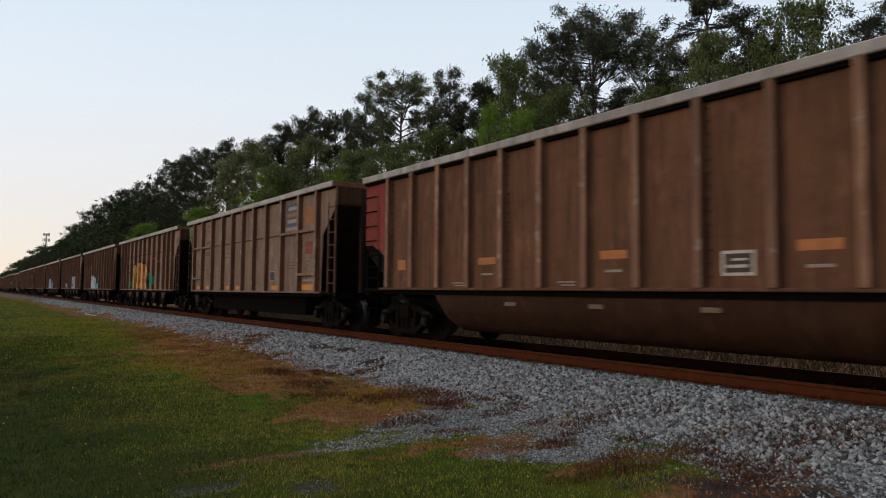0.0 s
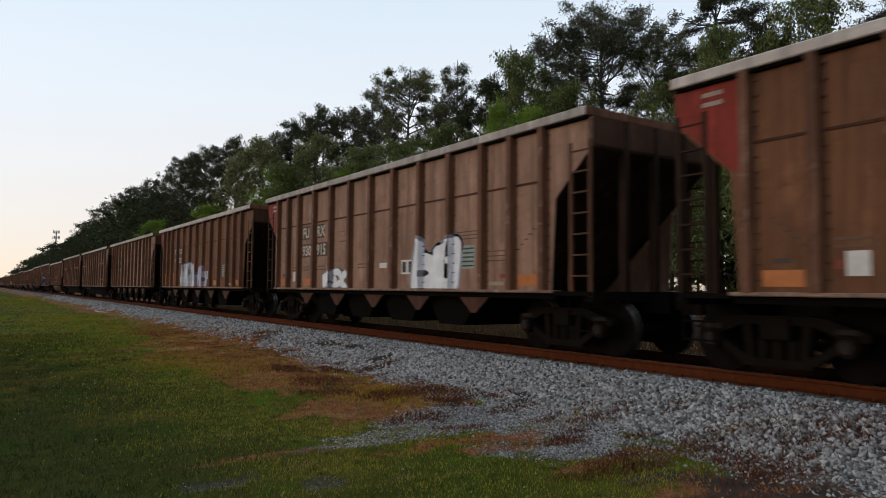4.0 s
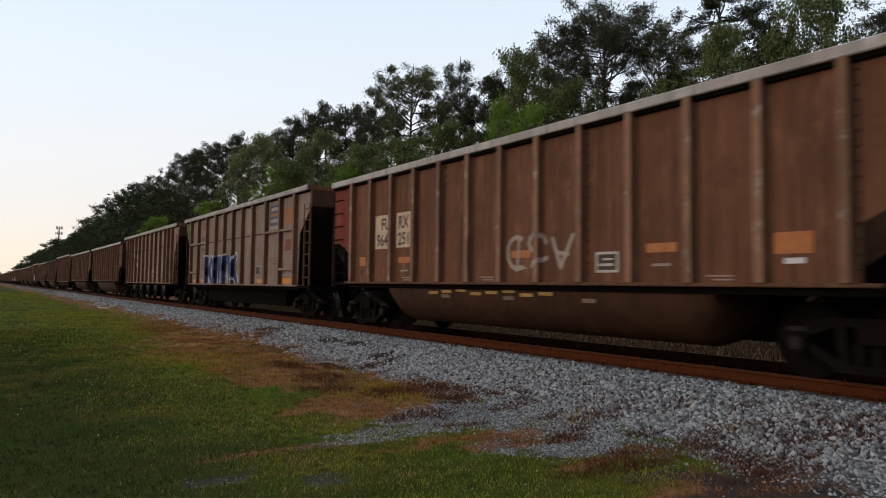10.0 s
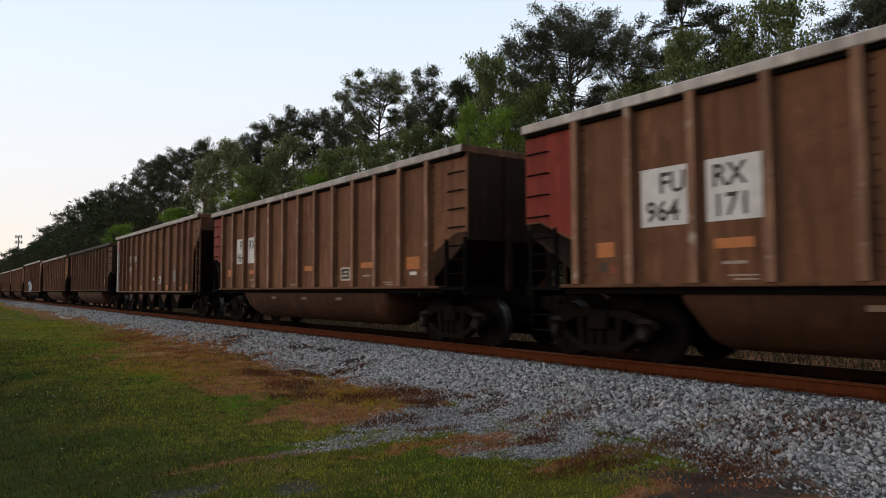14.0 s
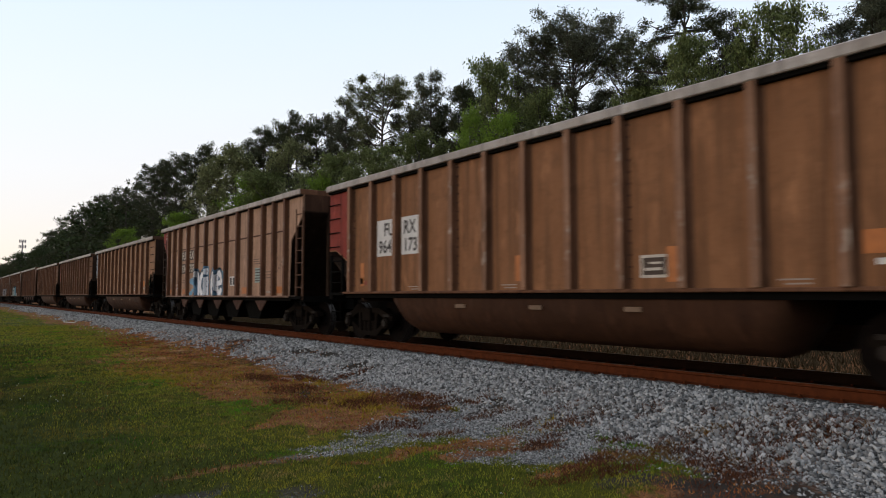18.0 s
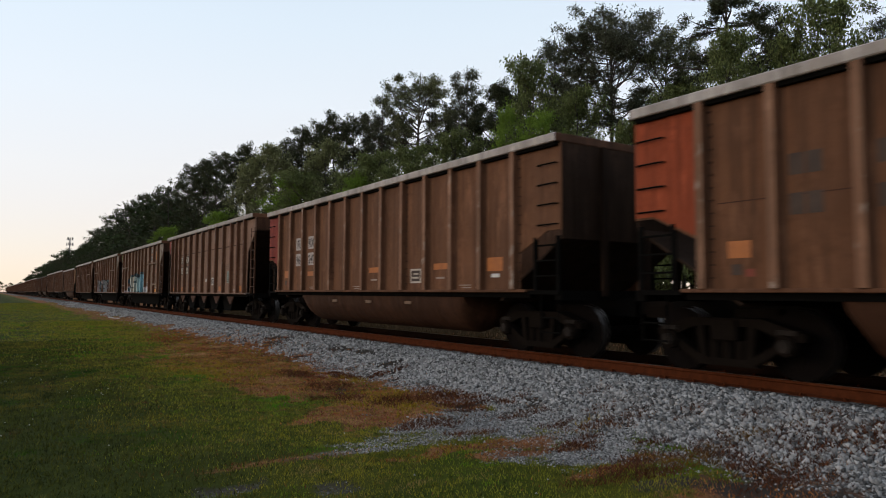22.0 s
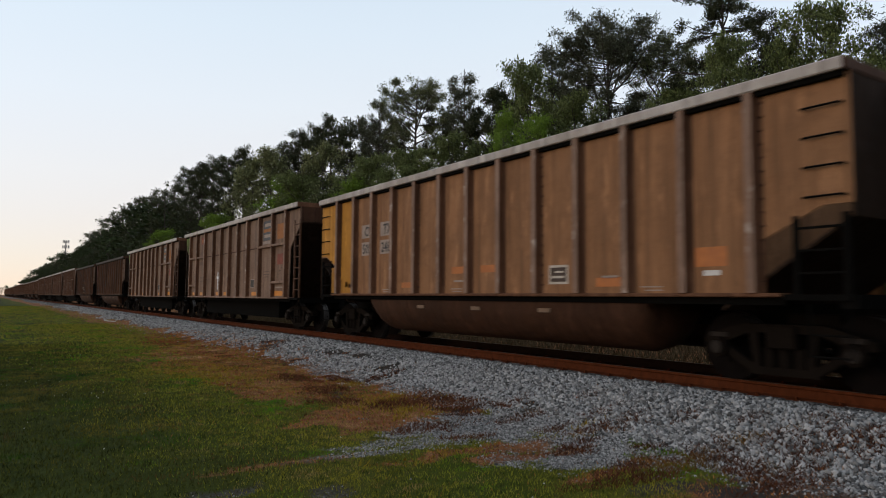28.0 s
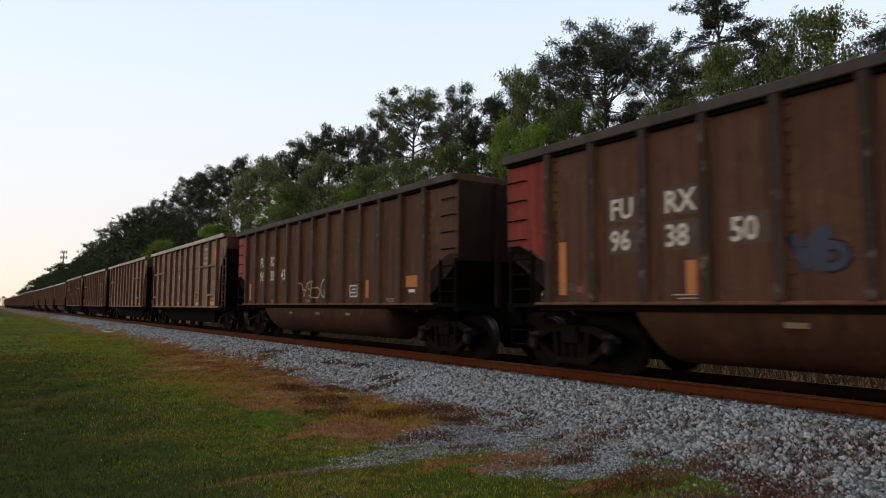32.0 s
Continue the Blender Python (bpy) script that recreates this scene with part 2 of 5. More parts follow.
def box(bm, x0, x1, y0, y1, z0, z1):
    v = [bm.verts.new((x, y, z)) for x in (x0, x1) for y in (y0, y1) for z in (z0, z1)]
    for q in ((0, 1, 3, 2), (4, 6, 7, 5), (0, 4, 5, 1), (2, 3, 7, 6), (0, 2, 6, 4), (1, 5, 7, 3)):
        bm.faces.new([v[i] for i in q])
    return bm


def boxes(*list_of):
    bm = bmesh.new()
    for b in list_of:
        box(bm, *b)
    return bm


def prism(bm, outline, lo, hi, axis=0):
    """an outline in the plane across the axis, pushed from lo to hi along it"""
    def at(p, d):
        return (d, p[0], p[1]) if axis == 0 else (p[0], d, p[1])
    a = [bm.verts.new(at(p, lo)) for p in outline]
    b = [bm.verts.new(at(p, hi)) for p in outline]
    n = len(outline)
    bm.faces.new(a[::-1])
    bm.faces.new(b)
    for i in range(n):
        bm.faces.new((a[i], a[(i + 1) % n], b[(i + 1) % n], b[i]))
    bmesh.ops.recalc_face_normals(bm, faces=bm.faces)
    return bm


def rod(bm, a, b, r, sides=8, r2=None):
    a, b = Vector(a), Vector(b)
    q = (b - a).to_track_quat("Z", "Y").to_matrix()
    rings = []
    for p, rr in ((a, r), (b, r if r2 is None else r2)):
        rings.append([bm.verts.new(p + q @ Vector((rr * math.cos(k * math.tau / sides), rr * math.sin(k * math.tau / sides), 0))) for k in range(sides)])
    for k in range(sides):
        bm.faces.new((rings[0][k], rings[0][(k + 1) % sides], rings[1][(k + 1) % sides], rings[1][k]))
    bm.faces.new(rings[0][::-1])
    bm.faces.new(rings[1])
    return bm


def bevelled(bm, width=0.01):
    bmesh.ops.bevel(bm, geom=list(bm.edges), offset=width, segments=1, affect="EDGES")
    return bm

# ---- the ground: lawn, ballast bank, far verge; one sheet to the horizon ----
TRACK = 9.53                      # the middle of the track
GRASS_Z, BED_Z = -0.50, -0.17


def smooth(a, b, v):
    k = np.clip((v - a) / (b - a), 0, 1)
    return k * k * (3 - 2 * k)


def wobble(x, y, seed, size):
    """soft noise from a few waves"""
    r = np.random.RandomState(seed)
    out = np.zeros_like(x)
    for _ in range(9):
        a, k, ph = r.uniform(0, math.tau), r.uniform(0.5, 1.6) / size * math.tau, r.uniform(0, math.tau)
        out = out + np.sin((x * math.cos(a) + y * math.sin(a)) * k + ph)
    return out / 4.5


def ground_z(x, y):
    d = np.abs(x - TRACK)
    toe = 3.75 + 0.25 * wobble(x, y, 3, 5.0)
    z = GRASS_Z + (BED_Z - GRASS_Z) * (1 - smooth(1.6, toe, d))
    return z + 0.022 * wobble(x, y, 4, 2.2) * smooth(1.6, 4.5, d) + 0.012 * wobble(x, y, 5, 0.7) * smooth(1.6, 3.0, d)


# patches beside the ballast: (x, y, half length across, half length along, strength)
GRAVEL_SPOTS = ((3.2, 6.45, 0.75, 0.16, 0.8), (4.95, 6.9, 0.85, 0.9), (5.3, 5.2, 0.75, 0.8), (3.5, 6.8, 0.7, 0.14, 0.6), (4.2, 6.5, 0.6, 0.2, 0.7), (1.7, 5.7, 0.32, 0.2, 0.5),
                (2.35, 5.25, 0.25, 0.18, 0.5), (6.2, 13.2, 0.5, 0.8), (5.4, 7.6, 0.4, 0.4), (5.75, 7.0, 0.6, 0.6), (6.0, 6.4, 0.5, 0.7))
DRY_SPOTS = ((5.25, 16.6, 0.7, 1.6), (4.9, 13.4, 0.5, 1.2, 0.9), (4.2, 12.0, 0.8, 1.2), (5.25, 11.5, 0.22, 0.3, 0.8), (5.71, 8.15, 0.4, 0.3, 0.8), (6.66, 20.2, 0.5, 1.4, 0.8), (5.1, 3.1, 1.2, 0.5, 0.9), (5.2, 3.5, 0.8, 0.45, 0.75), (2.7, 6.4, 0.9, 0.16, 0.35), (4.6, 5.5, 0.5, 0.14, 0.6), (5.35, 9.2, 0.9, 0.9), (5.6, 8.5, 0.5, 0.4), (4.7, 11.5, 1.0, 2.0), (5.7, 12.4, 0.25, 0.8), (5.0, 17.0, 1.5, 3.5), (6.0, 23.0, 1.2, 5.0),
             (5.14, 5.45, 0.16, 0.16, 0.6), (5.35, 4.62, 0.22, 0.16, 0.6), (6.3, 4.4, 0.5, 0.2, 0.35), (6.4, 3.6, 0.8, 0.3, 0.3), (4.3, 8.3, 0.8, 0.8),
             (4.9, 4.5, 0.8, 0.14, 0.5), (6.5, 7.9, 0.3, 0.25, 0.6), (6.05, 8.55, 0.3, 0.25, 0.7), (4.4, 5.9, 0.9, 0.2), (7.2, 3.4, 0.5, 0.3, 0.25), (6.4, 5.8, 0.5, 0.2, 0.5))
WEED_SPOTS = ((5.75, 8.2, 0.45, 0.16), (5.5, 7.75, 0.3, 0.12), (5.9, 7.05, 0.35, 0.12), (4.7, 7.2, 0.5, 0.25, 0.8), (5.0, 13.0, 0.3, 0.7, 0.8), (6.6, 11.8, 0.4, 0.15), (5.2, 16.0, 0.4, 1.5, 0.7), (5.14, 5.45, 0.2, 0.18), (5.35, 4.62, 0.26, 0.18), (6.3, 4.4, 0.55, 0.28), (6.4, 3.7, 0.8, 0.35), (7.2, 3.4, 0.5, 0.4), (6.5, 7.95, 0.3, 0.2), (6.05, 8.6, 0.3, 0.22),
              (6.4, 5.85, 0.5, 0.18), (7.2, 7.0, 0.35, 0.12), (5.0, 4.3, 0.8, 0.2), (6.9, 4.1, 0.5, 0.25), (5.9, 3.5, 0.6, 0.3), (5.5, 9.0, 0.6, 0.5), (5.75, 12.4, 0.2, 0.5), (6.6, 6.4, 0.3, 0.15), (7.3, 4.6, 0.25, 0.12), (6.0, 5.0, 0.22, 0.12), (5.6, 5.6, 0.25, 0.1), (7.0, 5.3, 0.3, 0.1), (4.6, 6.5, 0.3, 0.12), (5.9, 6.3, 0.3, 0.1), (7.7, 4.0, 0.3, 0.2), (6.2, 9.8, 0.3, 0.2), (4.4, 9.6, 0.4, 0.3, 0.7), (4.9, 11.0, 0.4, 0.5, 0.7))
SOIL_SPOTS = ((7.14, 15.5, 0.25, 0.55), (6.52, 11.74, 0.45, 0.2, 0.9), (5.81, 8.1, 0.32, 0.13, 0.9), (6.07, 7.3, 0.36, 0.13, 0.9), (6.9, 19.0, 0.3, 1.0, 0.9), (6.4, 12.9, 0.2, 0.3, 0.8), (5.0, 12.9, 0.25, 0.6, 0.8), (4.3, 10.0, 0.2, 0.3, 0.7), (5.2, 3.1, 1.1, 0.4, 0.7), (1.7, 5.75, 0.4, 0.2, 0.6), (2.4, 5.3, 0.35, 0.2, 0.6), (2.7, 6.35, 0.5, 0.12, 0.5), (5.3, 3.6, 1.0, 0.4, 0.75), (4.7, 3.9, 0.4, 0.25, 0.7), (4.9, 10.3, 0.25, 0.5, 0.8), (5.3, 7.8, 0.25, 0.2, 0.7), (6.5, 7.5, 0.28, 0.2), (7.2, 20.0, 0.3, 0.9), (7.2, 14.2, 0.2, 0.5), (6.9, 12.4, 0.28, 0.35), (6.0, 16.0, 0.3, 1.2), (6.35, 4.4, 0.45, 0.16, 0.5), (6.5, 3.6, 0.8, 0.3, 0.4), (5.35, 4.62, 0.2, 0.15, 0.6), (7.2, 3.4, 0.5, 0.3, 0.35), (5.14, 5.45, 0.15, 0.15, 0.6))


def spots(x, y, table):
    best = np.zeros_like(x)
    wx, wy = (0.5 * wobble(x, y, k, 0.9) + 0.3 * wobble(x, y, k + 2, 0.22) for k in (11, 12))
    for cx, cy, rx, ry, *most in table:
        d = np.hypot((x - cx) / rx + wx, (y - cy) / ry + wy)
        best = np.maximum(best, (most[0] if most else 1.0) * (1 - smooth(0.45, 1.45, d)))
    return best


def cover(x, y):
    """how much of gravel, dead grass and bare soil lies at a place"""
    edge = 5.75 + 0.35 * wobble(x, y, 21, 3.5) + 0.2 * wobble(x, y, 22, 0.8) + 0.7 * smooth(11, 20, y) + 0.3 * smooth(25, 45, y)
    gravel = smooth(edge - 0.25, edge + 0.25, x) * (1 - smooth(13.2, 14.0, x + 0.4 * wobble(x, y, 23, 3)))
    gravel = np.maximum(gravel, spots(x, y, GRAVEL_SPOTS))
    belt = smooth(3.4 + 1.3 * smooth(14, 40, y), 5.2 + 0.8 * smooth(14, 40, y), x + 0.6 * wobble(x, y, 24, 3.0)) * (1 - smooth(5.9, 7.0, x - 0.6 * smooth(10, 25, y)))
    belt = belt * smooth(7.2, 9.0, y)
    dry = np.maximum(belt * 0.95, np.minimum(1, 1.7 * spots(x, y, DRY_SPOTS)))
    dry = np.maximum(dry, smooth(13.0, 14.0, x) * 0.75)
    gravel = gravel * (1 - 0.72 * spots(x, y, DRY_SPOTS))
    return gravel, dry, spots(x, y, SOIL_SPOTS)


def lawn_dim(x, y):
    """pale beside the track, darker further off: corner falloff put into the grass colour"""
    return 1 - smooth(0.6, 3.6, x + 0.5 * wobble(x, y, 71, 2.6) + 0.25 * wobble(x, y, 72, 0.8) - 0.02 * np.clip(y - 8, 0, 60))


def ground_mesh():
    def steps(*runs):
        out = [runs[0][0]]
        for a, b, d in runs:
            out += list(np.linspace(a, b, max(1, int(round((b - a) / d))) + 1)[1:])
        return np.array(out)
    xs = steps((-2500, -300, 700), (-300, -30, 60), (-30, -6, 3), (-6, 0, 0.5), (0, 8, 0.07), (8, 16, 0.3), (16, 30, 2), (30, 300, 60), (300, 2500, 700))
    ys = steps((-800, -60, 200), (-60, -6, 6), (-6, 2.5, 0.5), (2.5, 16, 0.07), (16, 45, 0.3), (45, 120, 3), (120, 600, 40), (600, 3000, 600))
    gx, gy = np.meshgrid(xs, ys, indexing="ij")
    v = np.stack([gx.ravel(), gy.ravel(), ground_z(gx, gy).ravel()], 1)
    n = len(ys)
    i = (np.arange(len(xs) - 1)[:, None] * n + np.arange(n - 1)[None]).ravel()
    me = array_mesh("ground", v, np.stack([i, i + n, i + n + 1, i + 1], 1))
    for name, values in zip(("gravel", "dry", "soil"), cover(gx.ravel(), gy.ravel())):
        me.attributes.new(name, "FLOAT", "POINT").data.foreach_set("value", values.astype(np.float32))
    me.attributes.new("lawn_dim", "FLOAT", "POINT").data.foreach_set("value", lawn_dim(gx.ravel(), gy.ravel()).astype(np.float32))
    # dark tone between the rails, put there for the shade under the train
    rust_shade = 1 - smooth(0.78, 0.90, np.abs(gx.ravel() - TRACK))
    me.attributes.new("rust_shade", "FLOAT", "POINT").data.foreach_set("value", rust_shade.astype(np.float32))
    me.polygons.foreach_set("use_smooth", np.ones(len(me.polygons), dtype=bool))
    return me


def ground_material():
    m = material("lawn_and_ballast_ground", 0.95)
    v = coords(m)
    att = {}
    for k in ("gravel", "dry", "soil", "rust_shade", "lawn_dim"):
        a = node(m, "ShaderNodeAttribute")
        a.attribute_name = k
        att[k] = a.outputs["Fac"]
    g1, g2, g3 = noisy(m, v, 0.7, 5.0), noisy(m, v, 6.0, 6.0, 0.7), noisy(m, v, 55.0, 3.0, 0.7)
    grass = mix(m, ramp(m, g1, 0.4, 0.62), (0.056, 0.076, 0.007), (0.115, 0.108, 0.013))
    grass = mix(m, ramp(m, g2, 0.52, 0.75), grass, (0.12, 0.078, 0.030))
    grass = mix(m, ramp(m, g3, 0.35, 0.7), grass, (0.035, 0.040, 0.008))
    grass = mix(m, att["lawn_dim"], grass, mix(m, ramp(m, g2, 0.35, 0.7), (0.018, 0.027, 0.005), (0.048, 0.056, 0.010)))
    dry = mix(m, ramp(m, g2, 0.35, 0.7), (0.190, 0.066, 0.025), (0.38, 0.190, 0.088))
    dry = mix(m, ramp(m, g3, 0.4, 0.7), dry, (0.045, 0.023, 0.013))
    cells = node(m, "ShaderNodeTexVoronoi", Scale=30.0)
    link(m, v, cells.inputs["Vector"])
    grey = node(m, "ShaderNodeSeparateColor")
    link(m, cells.outputs["Color"], grey.inputs["Color"])
    stone = mix(m, grey.outputs[0], (0.055, 0.053, 0.052), (0.32, 0.310, 0.300))
    stone = mix(m, ramp(m, cells.outputs["Distance"], 0.35, 0.8), stone, (0.03, 0.028, 0.026))
    m.node_tree.nodes["Principled BSDF"].inputs["Specular IOR Level"].default_value = 0.05

    def ragged(value, grain):
        n = m.node_tree.nodes.new("ShaderNodeMath")
        n.operation = "MULTIPLY_ADD"
        n.inputs[1].default_value = 1.1
        link(m, grain, n.inputs[0])
        link(m, value, n.inputs[2])
        return ramp(m, n.outputs[0], 0.85, 1.25)
    col = mix(m, ragged(att["dry"], g2), grass, dry)
    col = mix(m, ragged(att["gravel"], g3), col, stone)
    col = mix(m, ragged(att["soil"], g2), col, (0.046, 0.038, 0.032))
    # near-black bed: the train's shade painted on the stones
    col = mix(m, ragged(att["rust_shade"], g3), col, (0.013, 0.0075, 0.005))
    return finish(m, col, g3, 0.6, 0.03)


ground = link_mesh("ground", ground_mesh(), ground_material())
tagged(ground, "mown lawn running into dead grass and a grey ballast bank", "ground", kind="structure")


def scattered(count, x0, x1, y0, y1, seed):
    r = np.random.RandomState(seed)
    return r, r.uniform(x0, x1, count), r.uniform(y0, y1, count)


def stones(name, parts_of, mat, label):
    """crushed stones: dented blocks, lying on the bank wherever it is gravel"""
    corner = np.array(((1, 0, 0), (0, 1, 0), (-1, 0, 0), (0, -1, 0), (0, 0, 1), (0, 0, -1)), dtype=float) * 1.25
    quad = np.array(((0, 1, 4), (1, 2, 4), (2, 3, 4), (3, 0, 4), (1, 0, 5), (2, 1, 5), (3, 2, 5), (0, 3, 5)))
    vs, fs, base = [], [], 0
    for count, x0, x1, y0, y1, size, seed in parts_of:
        r, x, y = scattered(count, x0, x1, y0, y1, seed)
        gravel, dry, soil = cover(x, y)
        keep = r.uniform(0, 1, count) < np.clip(gravel * (1 - (0.96 - 0.5 * (y < 5)) * soil), 0.002 * (x > 3) + 0.012 * (x > 4.6), 1)
        x, y = x[keep], y[keep]
        n = len(x)
        s = size * r.uniform(0.55, 1.35, (n, 1, 1)) * r.uniform(0.65, 1.2, (n, 1, 3)) * (1 - 0.42 * (1 - smooth(5.2, 6.4, x)))[:, None, None]
        pts = corner[None] * s * (1 + r.uniform(-0.42, 0.42, (n, 6, 3)))
        ax = r.normal(size=(n, 3))
        ax /= np.linalg.norm(ax, axis=1, keepdims=True)
        an = r.uniform(0, math.tau, n)
        c, si = np.cos(an)[:, None, None], np.sin(an)[:, None, None]
        cr = np.cross(ax[:, None, :], pts)
        pts = pts * c + cr * si + ax[:, None, :] * np.sum(pts * ax[:, None, :], 2, keepdims=True) * (1 - c)
        pts += np.stack([x, y, ground_z(x, y) + s[:, 0, 2] * r.uniform(-0.35, 0.6, n)], 1)[:, None, :]
        vs.append(pts.reshape(-1, 3))
        fs.append((np.arange(n)[:, None, None] * 6 + quad[None]).reshape(-1, 3) + base)
        base += n * 6
    ob = link_mesh(name, array_mesh(name, np.concatenate(vs), np.concatenate(fs)), mat)
    return tagged(ob, label, "ballast", kind="stuff")


STONE = island("ballast_stone", (0.050, 0.048, 0.047), (0.43, 0.415, 0.40), patches=(((0.14, 0.115, 0.095), 0.62, 0.95, 0.8),), even=0.3)
stones("ballast", ((30000, 3.2, 6.2, 4.6, 8.6, 0.0105, 36), (44000, 3.0, 6.6, 2.2, 15.0, 0.0175, 31), (30000, 6.3, 8.32, 2.2, 15.0, 0.0245, 35), (30000, 5.4, 8.32, 15.0, 40.0, 0.031, 32), (18000, 6.0, 8.32, 40.0, 95.0, 0.042, 34), (1600, 0.8, 3.4, 4.8, 6.2, 0.011, 33)), STONE,
       "loose grey crushed stone ballast sloping down from the rails")


def blades(name, count, x0, x1, y0, y1, want, tall, wide, mat, label, seed, lean=0.5, near=True):
    """single blades of grass; want(gravel, dry, soil) gives how thick they stand"""
    r, x, y = scattered(count, x0, x1, y0, y1, seed)
    keep = r.uniform(0, 1, count) < want(*cover(x, y), x, y)
    x, y = x[keep], y[keep]
    n = len(x)
    h = tall * r.uniform(0.45, 1.3, n)
    a = r.uniform(0, math.tau, n)
    w = wide * r.uniform(0.6, 1.3, n) * (1 + (0.07 * np.hypot(x, y) if near else 0))
    root = np.stack([x, y, ground_z(x, y) - 0.005], 1)
    side = np.stack([np.cos(a), np.sin(a), np.zeros(n)], 1) * w[:, None]
    b = r.uniform(0, math.tau, n)
    tip = root + np.stack([np.cos(b) * h * lean * r.uniform(0.3, 1.5, n), np.sin(b) * h * lean * r.uniform(0.3, 1.5, n), h], 1)
    v = np.stack([root - side, root + side, tip], 1).reshape(-1, 3)
    ob = link_mesh(name, array_mesh(name, v, np.arange(n * 3).reshape(-1, 3)), mat)
    return tagged(ob, label, "grass", kind="stuff")


LAWN = island("lawn_blades", (0.060, 0.076, 0.010), (0.305, 0.295, 0.036), 0.85, 0.25,
              (((0.270, 0.235, 0.026), 0.48, 0.62, 0.55), ((0.230, 0.120, 0.050), 0.58, 0.70, 1.1), ((0.070, 0.200, 0.008), 0.54, 0.66, 0.8), ((0.026, 0.038, 0.006), 0.52, 0.66, 6.5), ((0.30, 0.20, 0.075), 0.59, 0.70, 2.6)), even=0.2)
STRAW = island("dead_grass_blades", (0.170, 0.050, 0.017), (0.56, 0.235, 0.072), 0.9, 0.15,
               (((0.54, 0.33, 0.18), 0.52, 0.64, 0.55), ((0.40, 0.20, 0.016), 0.58, 0.70, 0.9), ((0.25, 0.062, 0.020), 0.50, 0.60, 1.1), ((0.105, 0.030, 0.013), 0.52, 0.62, 1.7), ((0.045, 0.020, 0.011), 0.52, 0.64, 4.5)), even=0.2)
WEED = island("dead_weed_blades", (0.036, 0.013, 0.008), (0.175, 0.062, 0.024), 0.9, 0.1, (((0.20, 0.115, 0.012), 0.60, 0.74, 1.3),))
VERGE = island("verge_weeds", (0.050, 0.036, 0.018), (0.17, 0.115, 0.062), 0.9, 0.2)
# darker green blades that carry part of the lens falloff in their colour
LAWN_DIM = island("dimmed_lawn_blades", (0.022, 0.030, 0.006), (0.102, 0.104, 0.018), 0.85, 0.2,
              (((0.150, 0.120, 0.022), 0.50, 0.64, 0.6), ((0.120, 0.062, 0.026), 0.58, 0.70, 1.4), ((0.030, 0.085, 0.006), 0.54, 0.66, 0.9), ((0.014, 0.022, 0.005), 0.52, 0.66, 5.5)), even=0.2)


blades("lush_lawn_grass", 150000, -2.0, 4.4, 3.6, 26.0, lambda g, d, s, x, y: lawn_dim(x, y) * np.clip(1.1 - 1.3 * g - 0.85 * d, 0, 1), 0.040, 0.0044, LAWN_DIM,
       "dark green mown lawn away from the track, dimmed in its colour", 48)
blades("lawn_grass", 190000, -2.0, 6.4, 3.6, 18.0, lambda g, d, s, x, y: (1 - lawn_dim(x, y)) * np.clip(1.1 - 1.3 * g - 0.85 * d, 0, 1), 0.034, 0.0040, LAWN,
       "short mown green lawn grass with worn patches", 41)
blades("far_lawn_grass", 60000, -2.0, 6.8, 18.0, 110.0, lambda g, d, s, x, y: np.clip(1.1 - 1.3 * g - 0.85 * d, 0, 1), 0.05, 0.004, LAWN,
       "short mown green lawn grass running along the track", 44)
blades("middle_lawn_grass", 52000, -2.0, 6.2, 18.0, 42.0, lambda g, d, s, x, y: (1 - 0.8 * lawn_dim(x, y)) * np.clip(1.1 - 1.3 * g - 0.85 * d, 0, 1), 0.055, 0.006, LAWN,
       "short mown green lawn grass beside the dead grass", 47)
blades("dead_grass", 150000, 1.5, 8.0, 3.0, 30.0, lambda g, d, s, x, y: np.clip(d * 1.1 + 0.035 * (1 - g) + 0.03 * g, 0.0, 1), 0.034, 0.0034, STRAW,
       "brown dead grass along the foot of the ballast", 42, 0.8)
blades("dead_weeds", 80000, 4.0, 8.0, 2.8, 13.5, lambda g, d, s, x, y: np.minimum(1, spots(x, y, WEED_SPOTS) * 1.1), 0.060, 0.0038, WEED,
       "dark brown dead weeds rooted in the gravel", 45, 1.1)
GILT = island("yellow_grass_blades", (0.125, 0.080, 0.010), (0.38, 0.26, 0.022), 0.9, 0.2, even=0.2)
GILT_SPOTS = ((4.45, 8.95, 0.3, 0.3), (4.95, 8.5, 0.4, 0.3), (4.75, 8.0, 0.3, 0.2), (5.2, 9.4, 0.5, 0.5), (5.65, 11.8, 0.2, 0.7), (3.9, 14.5, 0.9, 2.2, 0.5), (6.2, 6.15, 0.3, 0.12), (3.6, 5.9, 0.9, 0.2, 0.5))
blades("yellow_grass", 60000, 2.5, 7.0, 5.0, 18.0, lambda g, d, s, x, y: np.minimum(1, spots(x, y, GILT_SPOTS)) * np.clip(0.5 + wobble(x, y, 61, 0.5), 0, 1), 0.07, 0.004, GILT,
       "tufts of yellow dying grass beside the ballast", 46, 0.9)
blades("verge_weeds", 26000, 13.2, 20.0, 2.0, 60.0, lambda g, d, s, x, y: np.clip(1 - g, 0, 1), 0.22, 0.010, VERGE,
       "tall dry weeds on the verge beyond the track", 43, 0.5)


